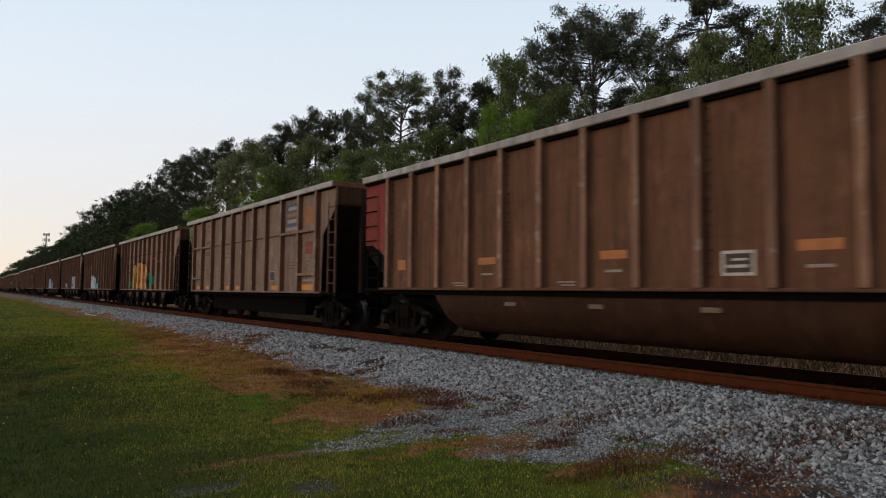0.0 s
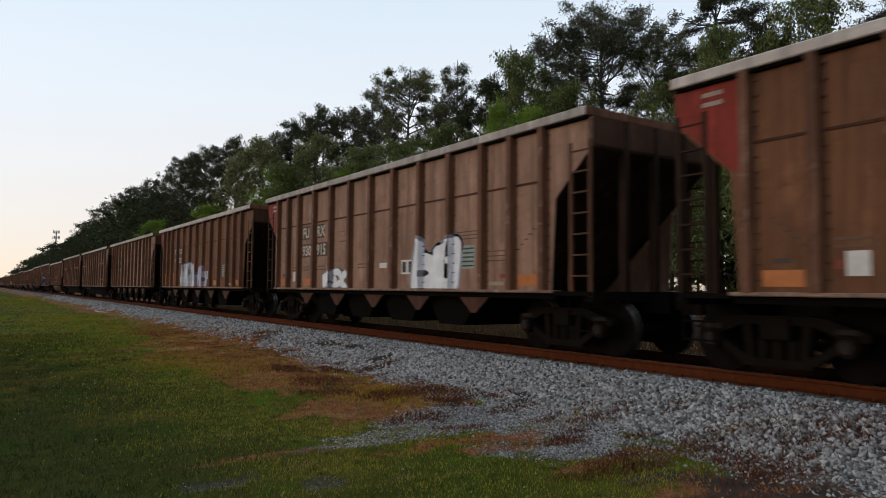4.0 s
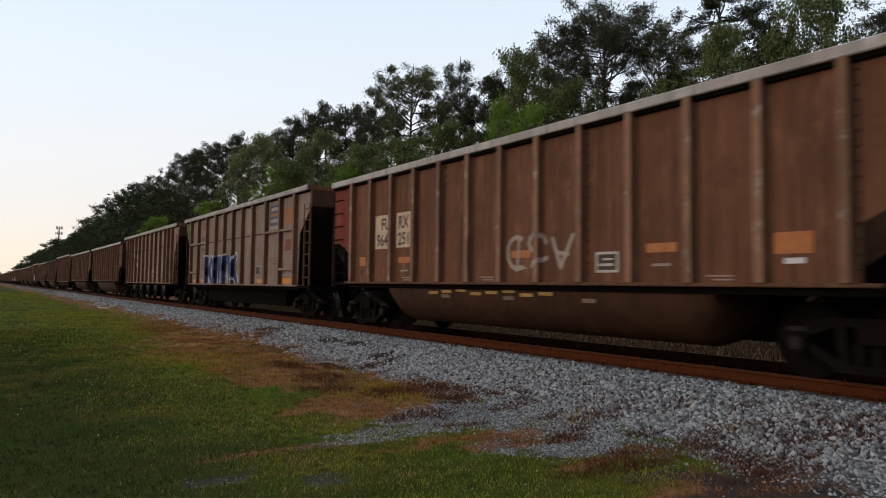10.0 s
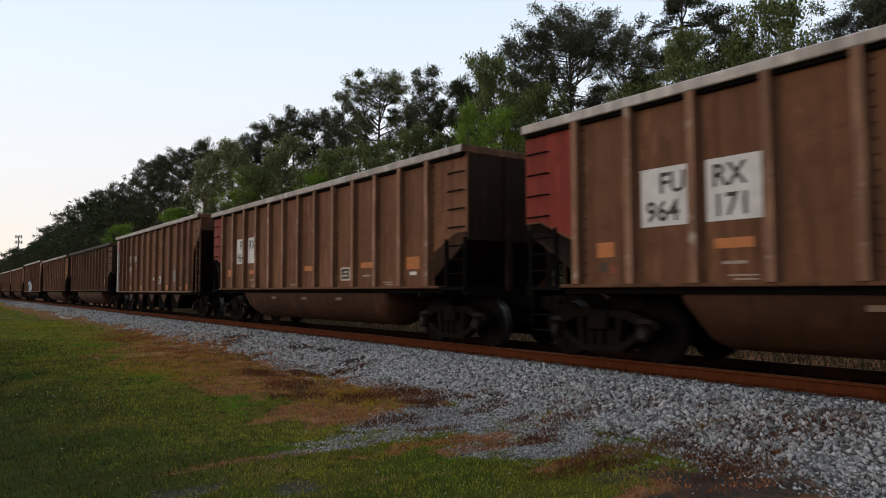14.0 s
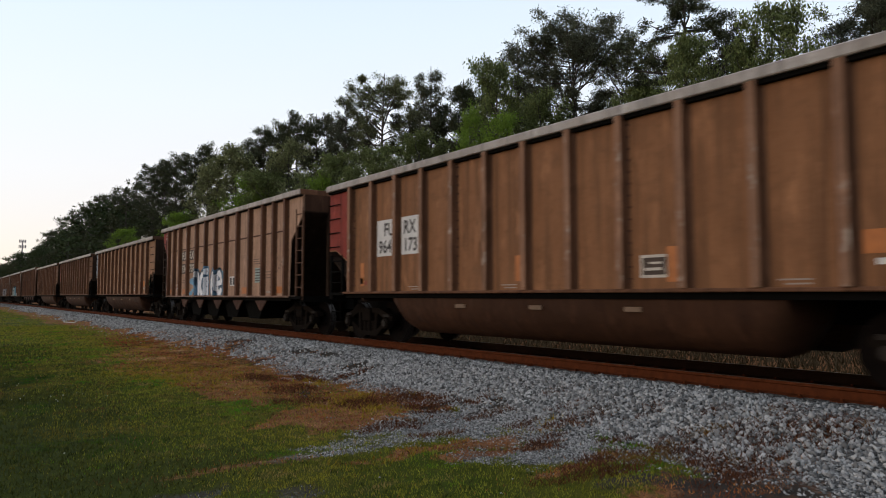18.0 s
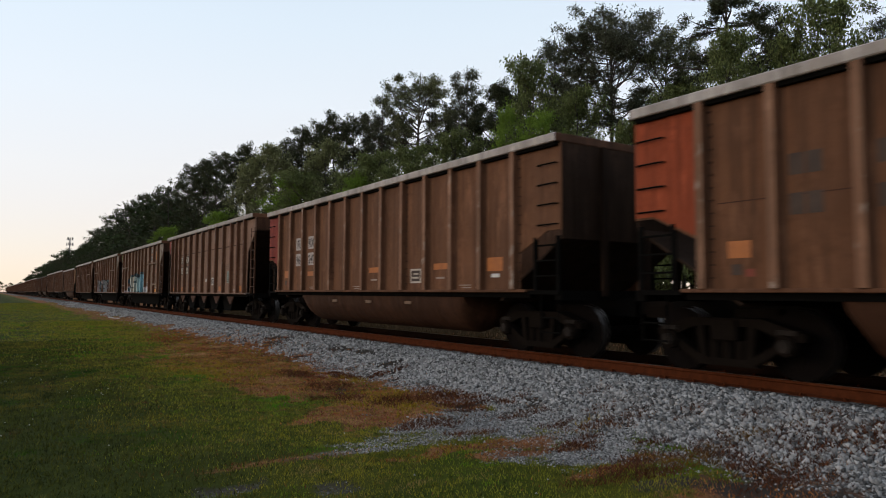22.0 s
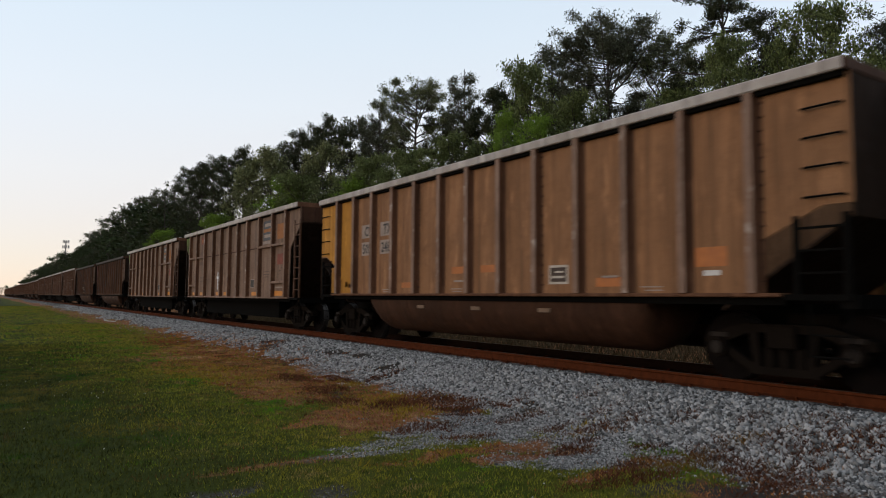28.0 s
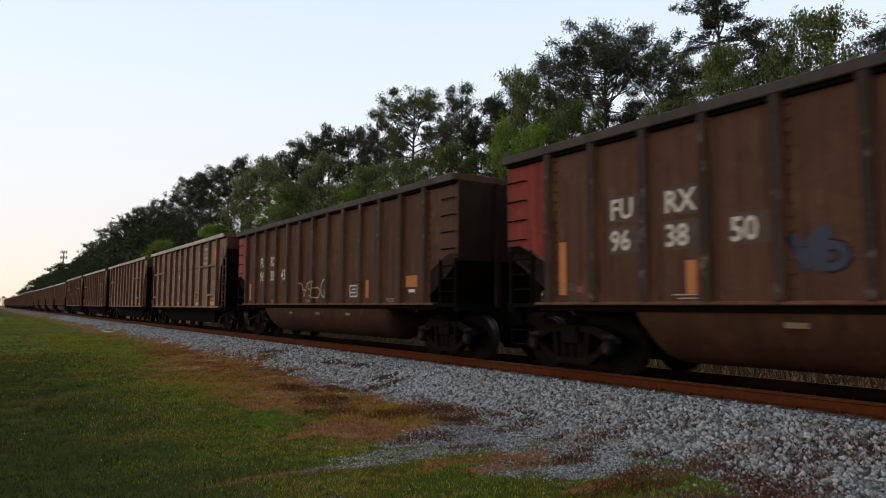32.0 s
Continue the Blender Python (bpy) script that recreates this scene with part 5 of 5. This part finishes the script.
# kind, paint, colour at the trailing end
TRAIN = {
    0: ("tub", "brown", RED), 1: ("panel", "taupe", GREEN), 2: ("hopper", "dust", RED), 3: ("hopper", "brown", RED), 4: ("hopper", "dust", RED), 5: ("hopper", "brown", RED),
    6: ("hopper", "dust", RED), 7: ("panel", "taupe", GREEN), 8: ("panel", "taupe", GREEN), 9: ("tub", "russet", RED), 10: ("panel", "ash", GREEN), 11: ("hopper", "dust", RED),
    12: ("tub", "brown", RED), 13: ("tub", "brown", RED), 14: ("hopper", "brown", RED), 15: ("tub", "dark", RED), 16: ("tub", "sienna", RED), 17: ("hopper", "pale", RED),
    18: ("tub", "tan", GREY), 19: ("tub", "brown", VERMIL), 20: ("tub", "brown", RED), 21: ("hopper", "dust", RED), 22: ("panel", "taupe", GREEN), 23: ("panel", "taupe", GREEN),
    24: ("panel", "taupe", GREEN), 25: ("tub", "gaunt", GOLD), 26: ("panel", "taupe", GREEN), 27: ("panel", "taupe", GREEN), 28: ("tub", "dark", RED), 29: ("tub", "dark", RED),
    30: ("panel", "taupe", GREEN), 31: ("panel", "taupe", GREEN),
}
tail = random.Random(77)
for n in range(32, 53):
    TRAIN[n] = tail.choice((("tub", "brown", RED), ("tub", "russet", VERMIL), ("panel", "taupe", GREEN), ("hopper", "dust", RED), ("hopper", "brown", RED), ("tub", "brown", GREY)))
LABELS = {
    "tub": "%s steel coal gondola with ribbed sides and a rounded belly", "hopper": "%s ribbed steel coal hopper with sloped ends and chutes",
    "panel": "%s ribbed steel coal hopper with a straight underframe",
}
TINT = {"tan": "tan-brown", "sienna": "warm orange-brown", "ash": "faded ash-brown", "gaunt": "grey-brown", "pale": "pale dusty brown", "brown": "weathered brown", "russet": "rusty red-brown", "taupe": "faded grey-brown", "dust": "dusty light brown", "dark": "dark soot-brown"}
MODELS = {"tub": tub_car(), "hopper": hopper_car(), "panel": hopper_car(True)}
CARS, USED = [], set()
for n in sorted(TRAIN):
    kind, paint, end = TRAIN[n]
    src = MODELS[kind]
    if kind in USED:
        car = copy_thing(src, pose(TRACK, 16.2 * n, 0))
    else:
        USED.add(kind)
        car = src
    tagged(car, LABELS[kind] % TINT[paint], "freight car", "cars of the coal train")
    CARS.append((n, kind, end, car))
for n, kind, end, car in CARS:
    paint = TRAIN[n][1]
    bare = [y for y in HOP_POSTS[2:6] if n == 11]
    for ob in car.children_recursive:
        for slot in ob.material_slots:
            if slot.material == BROWN or (slot.material == CHORD and paint == "dark"):
                want = CHORD_DARK if slot.material == CHORD else PAINTS[paint]
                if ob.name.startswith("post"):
                    want = POST_DARK if paint == "dark" else SILVER if any(abs(ob.location.y - y) < 0.05 for y in bare) else WORN_LIT if paint in ("taupe", "gaunt", "ash") else TUBPOST if kind == "tub" else RUSTPOST
                slot.link = "OBJECT"
                slot.material = want


# labels of the tub cars that differ from the rest: place along, height, half width, half height
STICKERS = {
    16: ((5.62, 1.58, 0.08, 0.27), (0.22, 1.56, 0.08, 0.22), (-2.83, 1.52, 0.08, 0.24)), 28: ((5.84, 1.74, 0.08, 0.44), (3.34, 1.52, 0.08, 0.23)), 29: ((5.84, 1.60, 0.08, 0.30), (-3.3, 1.54, 0.08, 0.22)),
    25: ((2.48, 1.38, 0.22, 0.06), (0.40, 1.66, 0.24, 0.07), (-0.60, 1.66, 0.24, 0.07), (-3.68, 1.36, 0.28, 0.07)), 18: ((-0.52, 1.56, 0.16, 0.05), (-2.66, 1.55, 0.22, 0.05), (3.5, 1.6, 0.2, 0.06)),
}


def dress(n, kind, end, car):
    """what sets one car apart: end colour, stickers, stencils"""
    r = random.Random(100 + n)
    h = BODY / 2
    lift = 0.006
    bm = bmesh.new()
    x = (-HALF - lift, -HALF - lift + 0.003)
    if kind == "tub":
        prism(bm, ((6.23, 1.90), (6.95, 2.23), (h - 0.01, 2.23), (h - 0.01, 3.68), (6.23, 3.68)), *x)
    elif kind == "hopper":
        prism(bm, ((6.33, 2.62), (6.45, 2.66), (h - 0.01, 3.42), (h - 0.01, 3.86), (6.33, 3.86)), *x)
    else:
        prism(bm, ((6.33, 2.85), (6.45, 2.68), (h - 0.01, 3.42), (h - 0.01, 3.86), (6.33, 3.86)), *x)
    part("end_panel", bm, end, car)
    if kind == "tub":
        plate(car, -5.70, -5.22, 1.54, 1.80, ORANGE)
        plate(car, -5.6, -5.35, 1.42, 1.49, WHITE, "stencil_line")
        label = YELLOW if n == 15 else ORANGE
        for y, z, wide, high in STICKERS.get(n, [((TUB_POSTS[k - 1] + TUB_POSTS[k]) / 2, 1.685, 0.26, 0.065) for k in ((3, 6, 10) if n in (9, 12, 13, 15, 20) else (1, 3, 6, 9))]):
            plate(car, y - wide, y + wide, z - high, z + high, label)
            if wide > 0.1 and r.random() < 0.8:
                plate(car, y - 0.16, y + 0.16, 1.42, 1.46, FADED if n != 16 else GHOST, "stencil_line")
        y = (TUB_POSTS[11] + TUB_POSTS[12]) / 2
        if n not in STICKERS:
            plate(car, y - 0.15, y + 0.17, 1.58, 1.80, label)
        plate(car, y - 0.02, y + 0.12, 1.36, 1.50, SOILED, "data_box")
        plate(car, y - 0.20, y - 0.08, 1.34, 1.44, FADED_RED, "card_board")
        k = 2 if n in (15, 18) else 3
        y = (TUB_POSTS[k] + TUB_POSTS[k + 1]) / 2
        plate(car, y - 0.23, y + 0.23, 1.34, 1.66, CREAM, "data_box")
        plate(car, y - 0.19, y + 0.19, 1.38, 1.62, SOILED, "data_box", 0.008)
        plate(car, y - 0.13, y + 0.15, 1.44, 1.48, CREAM, "data_line", 0.012)
        plate(car, y - 0.13, y + 0.08, 1.53, 1.56, CREAM, "data_line", 0.012)
        for y in (1.95, -0.1, -2.1):
            part("belly_stencil", boxes((-1.508, -1.485, y - 0.16, y + 0.13, 0.86, 0.93)), SMUDGE, car)
        for y in (-4.46, 0.5, 3.47):
            plate(car, y - 0.22, y + 0.18, 1.27, 1.29, FADED, "stencil_line")
            plate(car, y - 0.22, y + 0.1, 1.22, 1.24, FADED, "stencil_line")
    elif kind == "hopper":
        for y in (-5.75, -2.85, 1.7) if n == 5 else (-5.75, -2.85, 1.7, 3.95, 5.78):
            plate(car, y - 0.26, y + 0.26, 1.16, 1.36, ORANGE)
        for y in (5.98, 4.34) if n == 5 else ():
            plate(car, y - 0.08, y + 0.08, 1.20, 1.76, ORANGE)
        y = -1.7
        plate(car, y - 0.28, y + 0.28, 1.42, 1.74, WHITE, "data_box")
        plate(car, y - 0.23, y + 0.23, 1.46, 1.70, SHADOW, "data_box", 0.008)
        plate(car, y - 0.05, y + 0.05, 1.46, 1.70, WHITE, "data_line", 0.012)
        plate(car, -0.75, -0.40, 1.58, 1.70, WHITE)
        plate(car, -4.2, -3.75, 1.50, 1.96, MINT, "load_table")
        for k in range(5):
            plate(car, -4.18, -3.77, 1.54 + 0.085 * k, 1.57 + 0.085 * k, SHADOW, "load_line", 0.008)
        for k in range(3):
            plate(car, -5.2, -4.62, 1.62 + 0.09 * k, 1.64 + 0.09 * k, FAINT, "stencil_line")
            plate(car, -4.35, -3.6, 2.08 + 0.07 * k, 2.10 + 0.07 * k, FAINT, "stencil_line")
        if n == 5:
            plate(car, 5.62, 5.86, 1.60, 1.88, WHITE, "card_board")
            plate(car, 5.50, 5.86, 1.14, 1.20, FADED, "stencil_line")
        else:
            plate(car, 4.8, 5.05, 1.28, 1.56, WHITE, "card_board")
        for k in range(5):
            plate(car, -5.56 - 0.1 * k, -5.48 - 0.1 * k, 1.80 + 0.085 * k, 1.825 + 0.085 * k, SOILED, "step_mark")
            plate(car, 5.86 - 0.1 * k, 5.94 - 0.1 * k, 1.98 - 0.085 * k, 2.005 - 0.085 * k, SOILED, "step_mark")
        plate(car, 5.66, 5.90, 1.44, 1.50, SOILED, "stencil_line")
        for a, b in ((4.7, 5.2), (3.75, 4.25), (2.65, 3.2), (0.2, 0.75)):
            for k in range(2 if a > 0 else 3):
                plate(car, a + 0.04 * (k % 2), b, 1.60 + 0.085 * k, 1.63 + 0.085 * k, GHOST, "stencil_line")
        plate(car, 1.52, 1.74, 2.58, 2.60, GHOST, "stencil_line")
        plate(car, 1.52, 1.74, 2.46, 2.48, GHOST, "stencil_line")
        plate(car, 1.45, 1.85, 2.32, 2.35, GHOST, "stencil_line")
        plate(car, 5.08, 5.18, 1.36, 1.47, FADED_RED, "card_board")
        plate(car, -5.14, -5.0, 1.30, 1.38, FADED_RED, "card_board")
        plate(car, -5.1, -4.66, 1.17, 1.24, FADED, "stencil_line")
        for dz in (0, 0.13):
            plate(car, 6.55, 6.85, 3.55 + dz, 3.61 + dz, FADED, "stripe", 0.012)
    else:
        for y in (-2.95, 0.56, 1.7, 4.3):
            plate(car, y - 0.25, y + 0.25, 1.12, 1.25, YELLOW)
        plate(car, -6.05, -5.1, 1.12, 1.28, YELLOW)
        plate(car, -6.0, -5.15, 1.37, 1.42, FADED, "stencil_line")
        plate(car, 5.15, 5.85, 1.12, 1.25, YELLOW)
        plate(car, -4.75, -3.85, 3.02, 3.70, SIGNBLUE if n in (1, 10) else BLUE, "painted_sign")
        for k, (a, b, ink) in enumerate(((-4.70, -3.95, FADED), (-4.66, -3.90, FADED_ORANGE), (-4.62, -4.0, FADED))):
            plate(car, a, b, 3.12 + 0.19 * k, 3.23 + 0.19 * k, ink, "sign_bar", 0.008)
        plate(car, -4.8, -3.82, 2.90, 3.00, FADED, "sign_bar")
        plate(car, -5.85, -5.25, 3.0, 3.5, FADED_ORANGE, "warning_square")
        plate(car, -5.8, -5.3, 2.15, 2.50, FADED_RED, "warning_square")
        plate(car, -2.98, -2.57, 1.39, 1.71, FADED, "data_box")
        plate(car, -2.95, -2.60, 1.42, 1.68, SHADOW, "data_box", 0.008)
        plate(car, 4.15, 4.5, 3.40, 3.70, FADED_RED, "warning_square")
        plate(car, 4.24, 4.41, 3.46, 3.60, FADED_ORANGE, "warning_square", 0.008)
        for a, b in ((4.0, 4.62), (3.95, 4.65)):
            plate(car, a, b, *((2.92, 3.06) if a == 4.0 else (2.46, 2.62)), GHOST, "number_bar")
        for k in range(5):
            plate(car, 5.75 - 0.12 * k, 5.85 - 0.12 * k, 2.16 - 0.09 * k, 2.19 - 0.09 * k, SOILED, "step_mark")
        for k in range(2):
            plate(car, 4.0, 4.6, 1.72 + 0.15 * k, 1.77 + 0.15 * k, GHOST, "stencil_line")
        plate(car, 1.5, 1.9, 2.62, 2.645, GHOST, "stencil_line")
        plate(car, 1.5, 1.9, 2.44, 2.465, GHOST, "stencil_line")
        plate(car, 1.35, 2.1, 2.28, 2.31, GHOST, "stencil_line")
        if n in (22, 23):
            pale = bmesh.new()
            prism(pale, ((-6.33, 2.85), (-6.45, 2.68), (-h + 0.01, 3.42), (-h + 0.01, 3.86), (-6.33, 3.86)), *x)
            part("end_panel", pale, PALE_END, car)
        for k in range(3):
            plate(car, -4.6, -3.9, 1.75 + 0.09 * k, 1.77 + 0.09 * k, FAINT, "stencil_line")
            plate(car, 2.5, 3.3, 1.6 + 0.09 * k, 1.62 + 0.09 * k, FAINT, "stencil_line")
        for k in range(4):
            plate(car, -5.35 - 0.13 * k, -5.25 - 0.13 * k, 1.72 + 0.1 * k, 1.75 + 0.1 * k, FAINT, "step_mark")


for item in CARS:
    if item[0] < 34:
        dress(*item)
BY = {n: (car, kind) for n, kind, end, car in CARS}
W = (0.62, 0.62, 0.64)
for n, low in ((2, ("930", "792")), (3, ("930", "997")), (4, ("930", "915")), (5, ("932", "253")), (6, ("930", "847")), (11, ("930", "862")), (14, ("930", "")), (17, ("930", "759")), (21, ("930", "821"))):
    mark(*BY[n], *((4.06, 2.64) if n == 5 else (4.34, 2.55)), ("FU", "RX"), low, 0.33 if n == 5 else 0.42, drop=0.42 if n == 5 else 0.52, pitch=0.80 if n == 5 else 1.02)
for n, low, back, ink in ((9, ("964", "251"), plain("tan_panel", (0.48, 0.33, 0.22), 0.7), SHADOW), (12, ("964", "171"), WHITE, SHADOW), (13, ("964", ""), WHITE, SHADOW), (16, ("964", "173"), WHITE, SHADOW)):
    mark(*BY[n], 4.88, 2.42, ("FU", "RX"), low, 0.40, ink, back, 0.38, False)
for n, low in ((15, ("96", "38", "10")), (28, ("96", "38", "50")), (29, ("96", "38", "43"))):
    mark(*BY[n], 4.8, 2.44, ("FU", "RX", ""), low, 0.44, CREAM, None, 0.48)
GREY_PLATE = plain("grey_panel", (0.36, 0.31, 0.285), 0.7)
for k, words in enumerate((("FU", "964"), ("RX", "242"))):
    for z, word in ((2.48, words[0]), (1.99, words[1])):
        plate(BY[20][0], 4.10 - 0.99 * k, 4.80 - 0.99 * k, z - 0.05, z + 0.33, GREY_PLATE, "number_panel")
        lettering(BY[20][0], word, (4.68 if word == "FU" else 4.76) - 0.99 * k, z + 0.01, 0.36, SHADOW, wide=0.92)
for k, words in enumerate((("CI", "505"), ("TX", "248"))):
    for dz, word in ((0.44, words[0]), (0, words[1])):
        plate(BY[25][0], 4.12 - 0.99 * k, 4.76 - 0.99 * k, 2.15 + dz, 2.49 + dz, FADED, "number_panel")
        lettering(BY[25][0], word, 4.70 - 0.99 * k - (0.1 if dz else 0), 2.20 + dz, 0.34, SHADOW, wide=0.92)
for z, rows in ((2.68, 2), (2.20, 2)):
    for k in range(rows):
        for j in range(2):
            plate(BY[19][0], 4.52 - 1.0 * k + 0.22 * j, 4.70 - 1.0 * k + 0.22 * j, z - 0.13, z + 0.13, SOILED, "number_bar")
for y, z, wide, high in ((-0.48, 1.36, 0.20, 0.10), (-1.62, 1.50, 0.30, 0.20), (-5.64, 1.44, 0.22, 0.10), (4.55, 1.55, 0.22, 0.18), (3.5, 1.4, 0.2, 0.1)):
    plate(BY[18][0], y - wide, y + wide, z - high, z + high, SCUFF, "faded_patch")
for n in (18, 19):
    plate(BY[n][0], -5.9, 5.9, 2.30, 2.315, SEAM, "weld_seam", 0.003)
for n in (18,):
    for k in range(2):
        for dz in (0, 0.42):
            plate(BY[n][0], 4.18 - 0.99 * k, 4.74 - 0.99 * k, 2.15 + dz, 2.43 + dz, WHITE, "number_panel")
            for j in range(2 + k):
                plate(BY[n][0], 4.24 - 0.99 * k + 0.17 * j, 4.34 - 0.99 * k + 0.17 * j, 2.20 + dz, 2.38 + dz, SHADOW, "number_bar", 0.008)
for k in (11,):
    plate(BY[25][0], TUB_POSTS[k] + 0.13, TUB_POSTS[k + 1] - 0.13, 1.2, 3.69, GOLD, "end_panel")
plate(BY[25][0], 6.1, 6.6, 1.2, 1.9, GOLD, "end_panel")
GRAFFITI = "spray-painted lettering over the ribs"
INK = (0.03, 0.03, 0.035)


def blobs(n, y0, y1, z0, z1, count, rgb, seed, size=0.14):
    """loose sprayed patches behind the letters"""
    r = random.Random(seed)
    car, kind = BY[n]
    polys = []
    for k in range(count):
        a = (r.uniform(y0, y1), r.uniform(z0, z1))
        polys.append(stroke(a, (a[0] + r.uniform(-0.3, 0.3), a[1] + r.uniform(-0.15, 0.15)), size * r.uniform(0.6, 1.3)))
    ob = sprayed(car, kind, polys, spray(rgb), 0.5, "sprayed colour patches")
    ob.name = "paint_patch"
    ob["kind"] = "stuff"


blobs(2, 2.7, 4.2, 1.2, 1.75, 12, (0.05, 0.17, 0.09), 21)
blobs(2, -2.3, -1.1, 1.15, 1.8, 14, (0.045, 0.16, 0.085), 22, 0.18)
blobs(2, -0.8, 2.2, 2.2, 2.45, 9, (0.05, 0.19, 0.10), 23, 0.12)
blobs(2, -3.7, -1.6, 2.45, 2.6, 7, (0.30, 0.05, 0.07), 24, 0.035)
graffiti(*BY[2], "uEEs", 2.5, 1.20, 3.6, 1.12, None, INK, GRAFFITI, 0.185, 1, ((0.60, 0.30, 0.04), (0.62, 0.25, 0.09), (0.60, 0.27, 0.06), (0.66, 0.26, 0.11)))
graffiti(*BY[3], "emn", 2.85, 1.15, 1.85, 0.78, W, (0.25, 0.25, 0.27), GRAFFITI, 0.13, 2)
graffiti(*BY[3], "nuu", 0.8, 1.15, 1.8, 0.80, (0.25, 0.5, 0.5), (0.07, 0.045, 0.10), GRAFFITI, 0.15, 3)
graffiti(*BY[4], "EDA", 2.85, 1.1, 1.8, 0.42, W, (0.2, 0.2, 0.22), GRAFFITI, 0.09, 4)
graffiti(*BY[4], "BE", -1.95, 1.15, 1.75, 0.85, W, (0.2, 0.2, 0.22), GRAFFITI, 0.17, 5)
blobs(5, 0.3, 2.6, 1.12, 1.75, 46, (0.40, 0.41, 0.44), 33, 0.15)
graffiti(*BY[5], "nmEnm", 2.76, 1.14, 2.7, 0.86, (0.46, 0.47, 0.50), (0.20, 0.18, 0.19), GRAFFITI, 0.125, 6)
graffiti(*BY[5], "CEB", 0.2, 1.15, 1.75, 0.8, (0.36, 0.34, 0.42), (0.16, 0.13, 0.16), GRAFFITI, 0.11, 7)
graffiti(*BY[7], "AD", 3.3, 2.1, 0.5, 0.22, W, (0.3, 0.3, 0.3), GRAFFITI, 0.04, 8)
graffiti(*BY[9], "ADC", -0.15, 1.4, 1.65, 0.62, (0.30, 0.225, 0.18), (0.22, 0.16, 0.12), GRAFFITI, 0.03, 9)
graffiti(*BY[10], "kEnnk", 3.72, 1.17, 4.2, 0.88, (0.014, 0.028, 0.085), (0.5, 0.5, 0.52), GRAFFITI, 0.145, 10)
blobs(17, -0.9, -0.5, 1.5, 1.9, 6, (0.10, 0.24, 0.36), 25, 0.09)
blobs(17, 2.55, 3.0, 1.2, 1.7, 6, (0.10, 0.24, 0.36), 26, 0.09)
graffiti(*BY[17], "noice", 2.62, 1.16, 3.3, 0.80, W, (0.05, 0.09, 0.14), GRAFFITI, 0.105, 11, None, (0.08, 0.17, 0.26))
blobs(22, -2.9, 4.3, 1.08, 1.25, 40, (0.40, 0.46, 0.45), 30, 0.13)
blobs(22, -1.8, 4.2, 2.0, 2.2, 26, (0.030, 0.058, 0.068), 31, 0.15)
blobs(22, 3.7, 4.7, 1.08, 1.3, 14, (0.46, 0.36, 0.39), 27, 0.10)
blobs(22, 3.55, 3.95, 1.2, 1.75, 9, (0.44, 0.35, 0.38), 32, 0.09)
blobs(22, -3.1, -2.6, 1.1, 1.9, 8, (0.44, 0.35, 0.38), 28, 0.12)
graffiti(*BY[22], "segmer", 3.5, 1.17, 5.35, 0.90, None, (0.018, 0.040, 0.052), GRAFFITI, 0.145, 12, ((0.42, 0.47, 0.45), (0.42, 0.39, 0.33), (0.36, 0.41, 0.38), (0.30, 0.42, 0.43), (0.17, 0.33, 0.38), (0.13, 0.27, 0.33)), (0.022, 0.050, 0.066))
blobs(23, -2.6, 4.8, 1.8, 2.05, 16, (0.07, 0.11, 0.12), 29, 0.12)
graffiti(*BY[23], "EnBsCeAD", 4.6, 1.16, 6.9, 0.82, None, INK, GRAFFITI, 0.13, 13, ((0.26, 0.25, 0.25), (0.30, 0.24, 0.24), (0.22, 0.24, 0.25)))
graffiti(*BY[26], "t", 1.9, 1.42, 0.42, 0.62, W, (0.4, 0.4, 0.4), GRAFFITI, 0.04, 14)
graffiti(*BY[28], "CB", 1.95, 1.55, 0.65, 0.42, (0.012, 0.017, 0.040), (0.018, 0.020, 0.036), GRAFFITI, 0.055, 15)
graffiti(*BY[29], "CDBA", 1.0, 1.35, 1.9, 0.5, (0.36, 0.26, 0.17), (0.16, 0.10, 0.07), GRAFFITI, 0.016, 16)
part("white_end_post", bevelled(boxes((-HALF - 0.02, -HALF + 0.05, 7.16, 7.30, 1.05, 3.85)), 0.01), WHITE, BY[14][0])
# yellow scrawl along the belly
for k in range(8):
    y = 2.4 - 0.5 * k
    part("scrawl", boxes((-1.502, -1.494, y - 0.17, y + 0.17, 0.93 + 0.03 * (k % 3), 0.99 + 0.03 * (k % 3))), spray((0.32, 0.17, 0.03)), BY[9][0])


# ---- what moves ----
START, SPEED = -0.561, 14.338     # where the first car's leading coupler stands at 0 s; metres a second
WHEEL_R = 0.457


def motions():
    place = START
    for n, kind, end, car in CARS:
        mid = place + LENGTHS[kind] / 2
        place += LENGTHS[kind]
        walk(car, [(t, pose(TRACK, mid - SPEED * t + 0.0004 * ((t - 16) ** 2 - 256), 0)) for t in range(0, 33, 4)])
    # every wheelset turns with the train; both places on a bogie share one set of keys
    turning = {}
    for ob in list(scene.objects):
        if ob.data is not WHEELSET:
            continue
        side = ob.location.y > 0
        if side not in turning:
            at = ob.location.copy()
            walk(ob, [(k / FPS, Matrix.Translation(at) @ Matrix.Rotation(SPEED * k / FPS / WHEEL_R, 4, "X")) for k in range(32 * FPS + 1)])
            turning[side] = ob
        else:
            src = turning[side].animation_data
            ob.rotation_mode = "QUATERNION"
            keys = ob.animation_data_create()
            keys.action = src.action
            keys.action_slot = src.action_slot


motions()
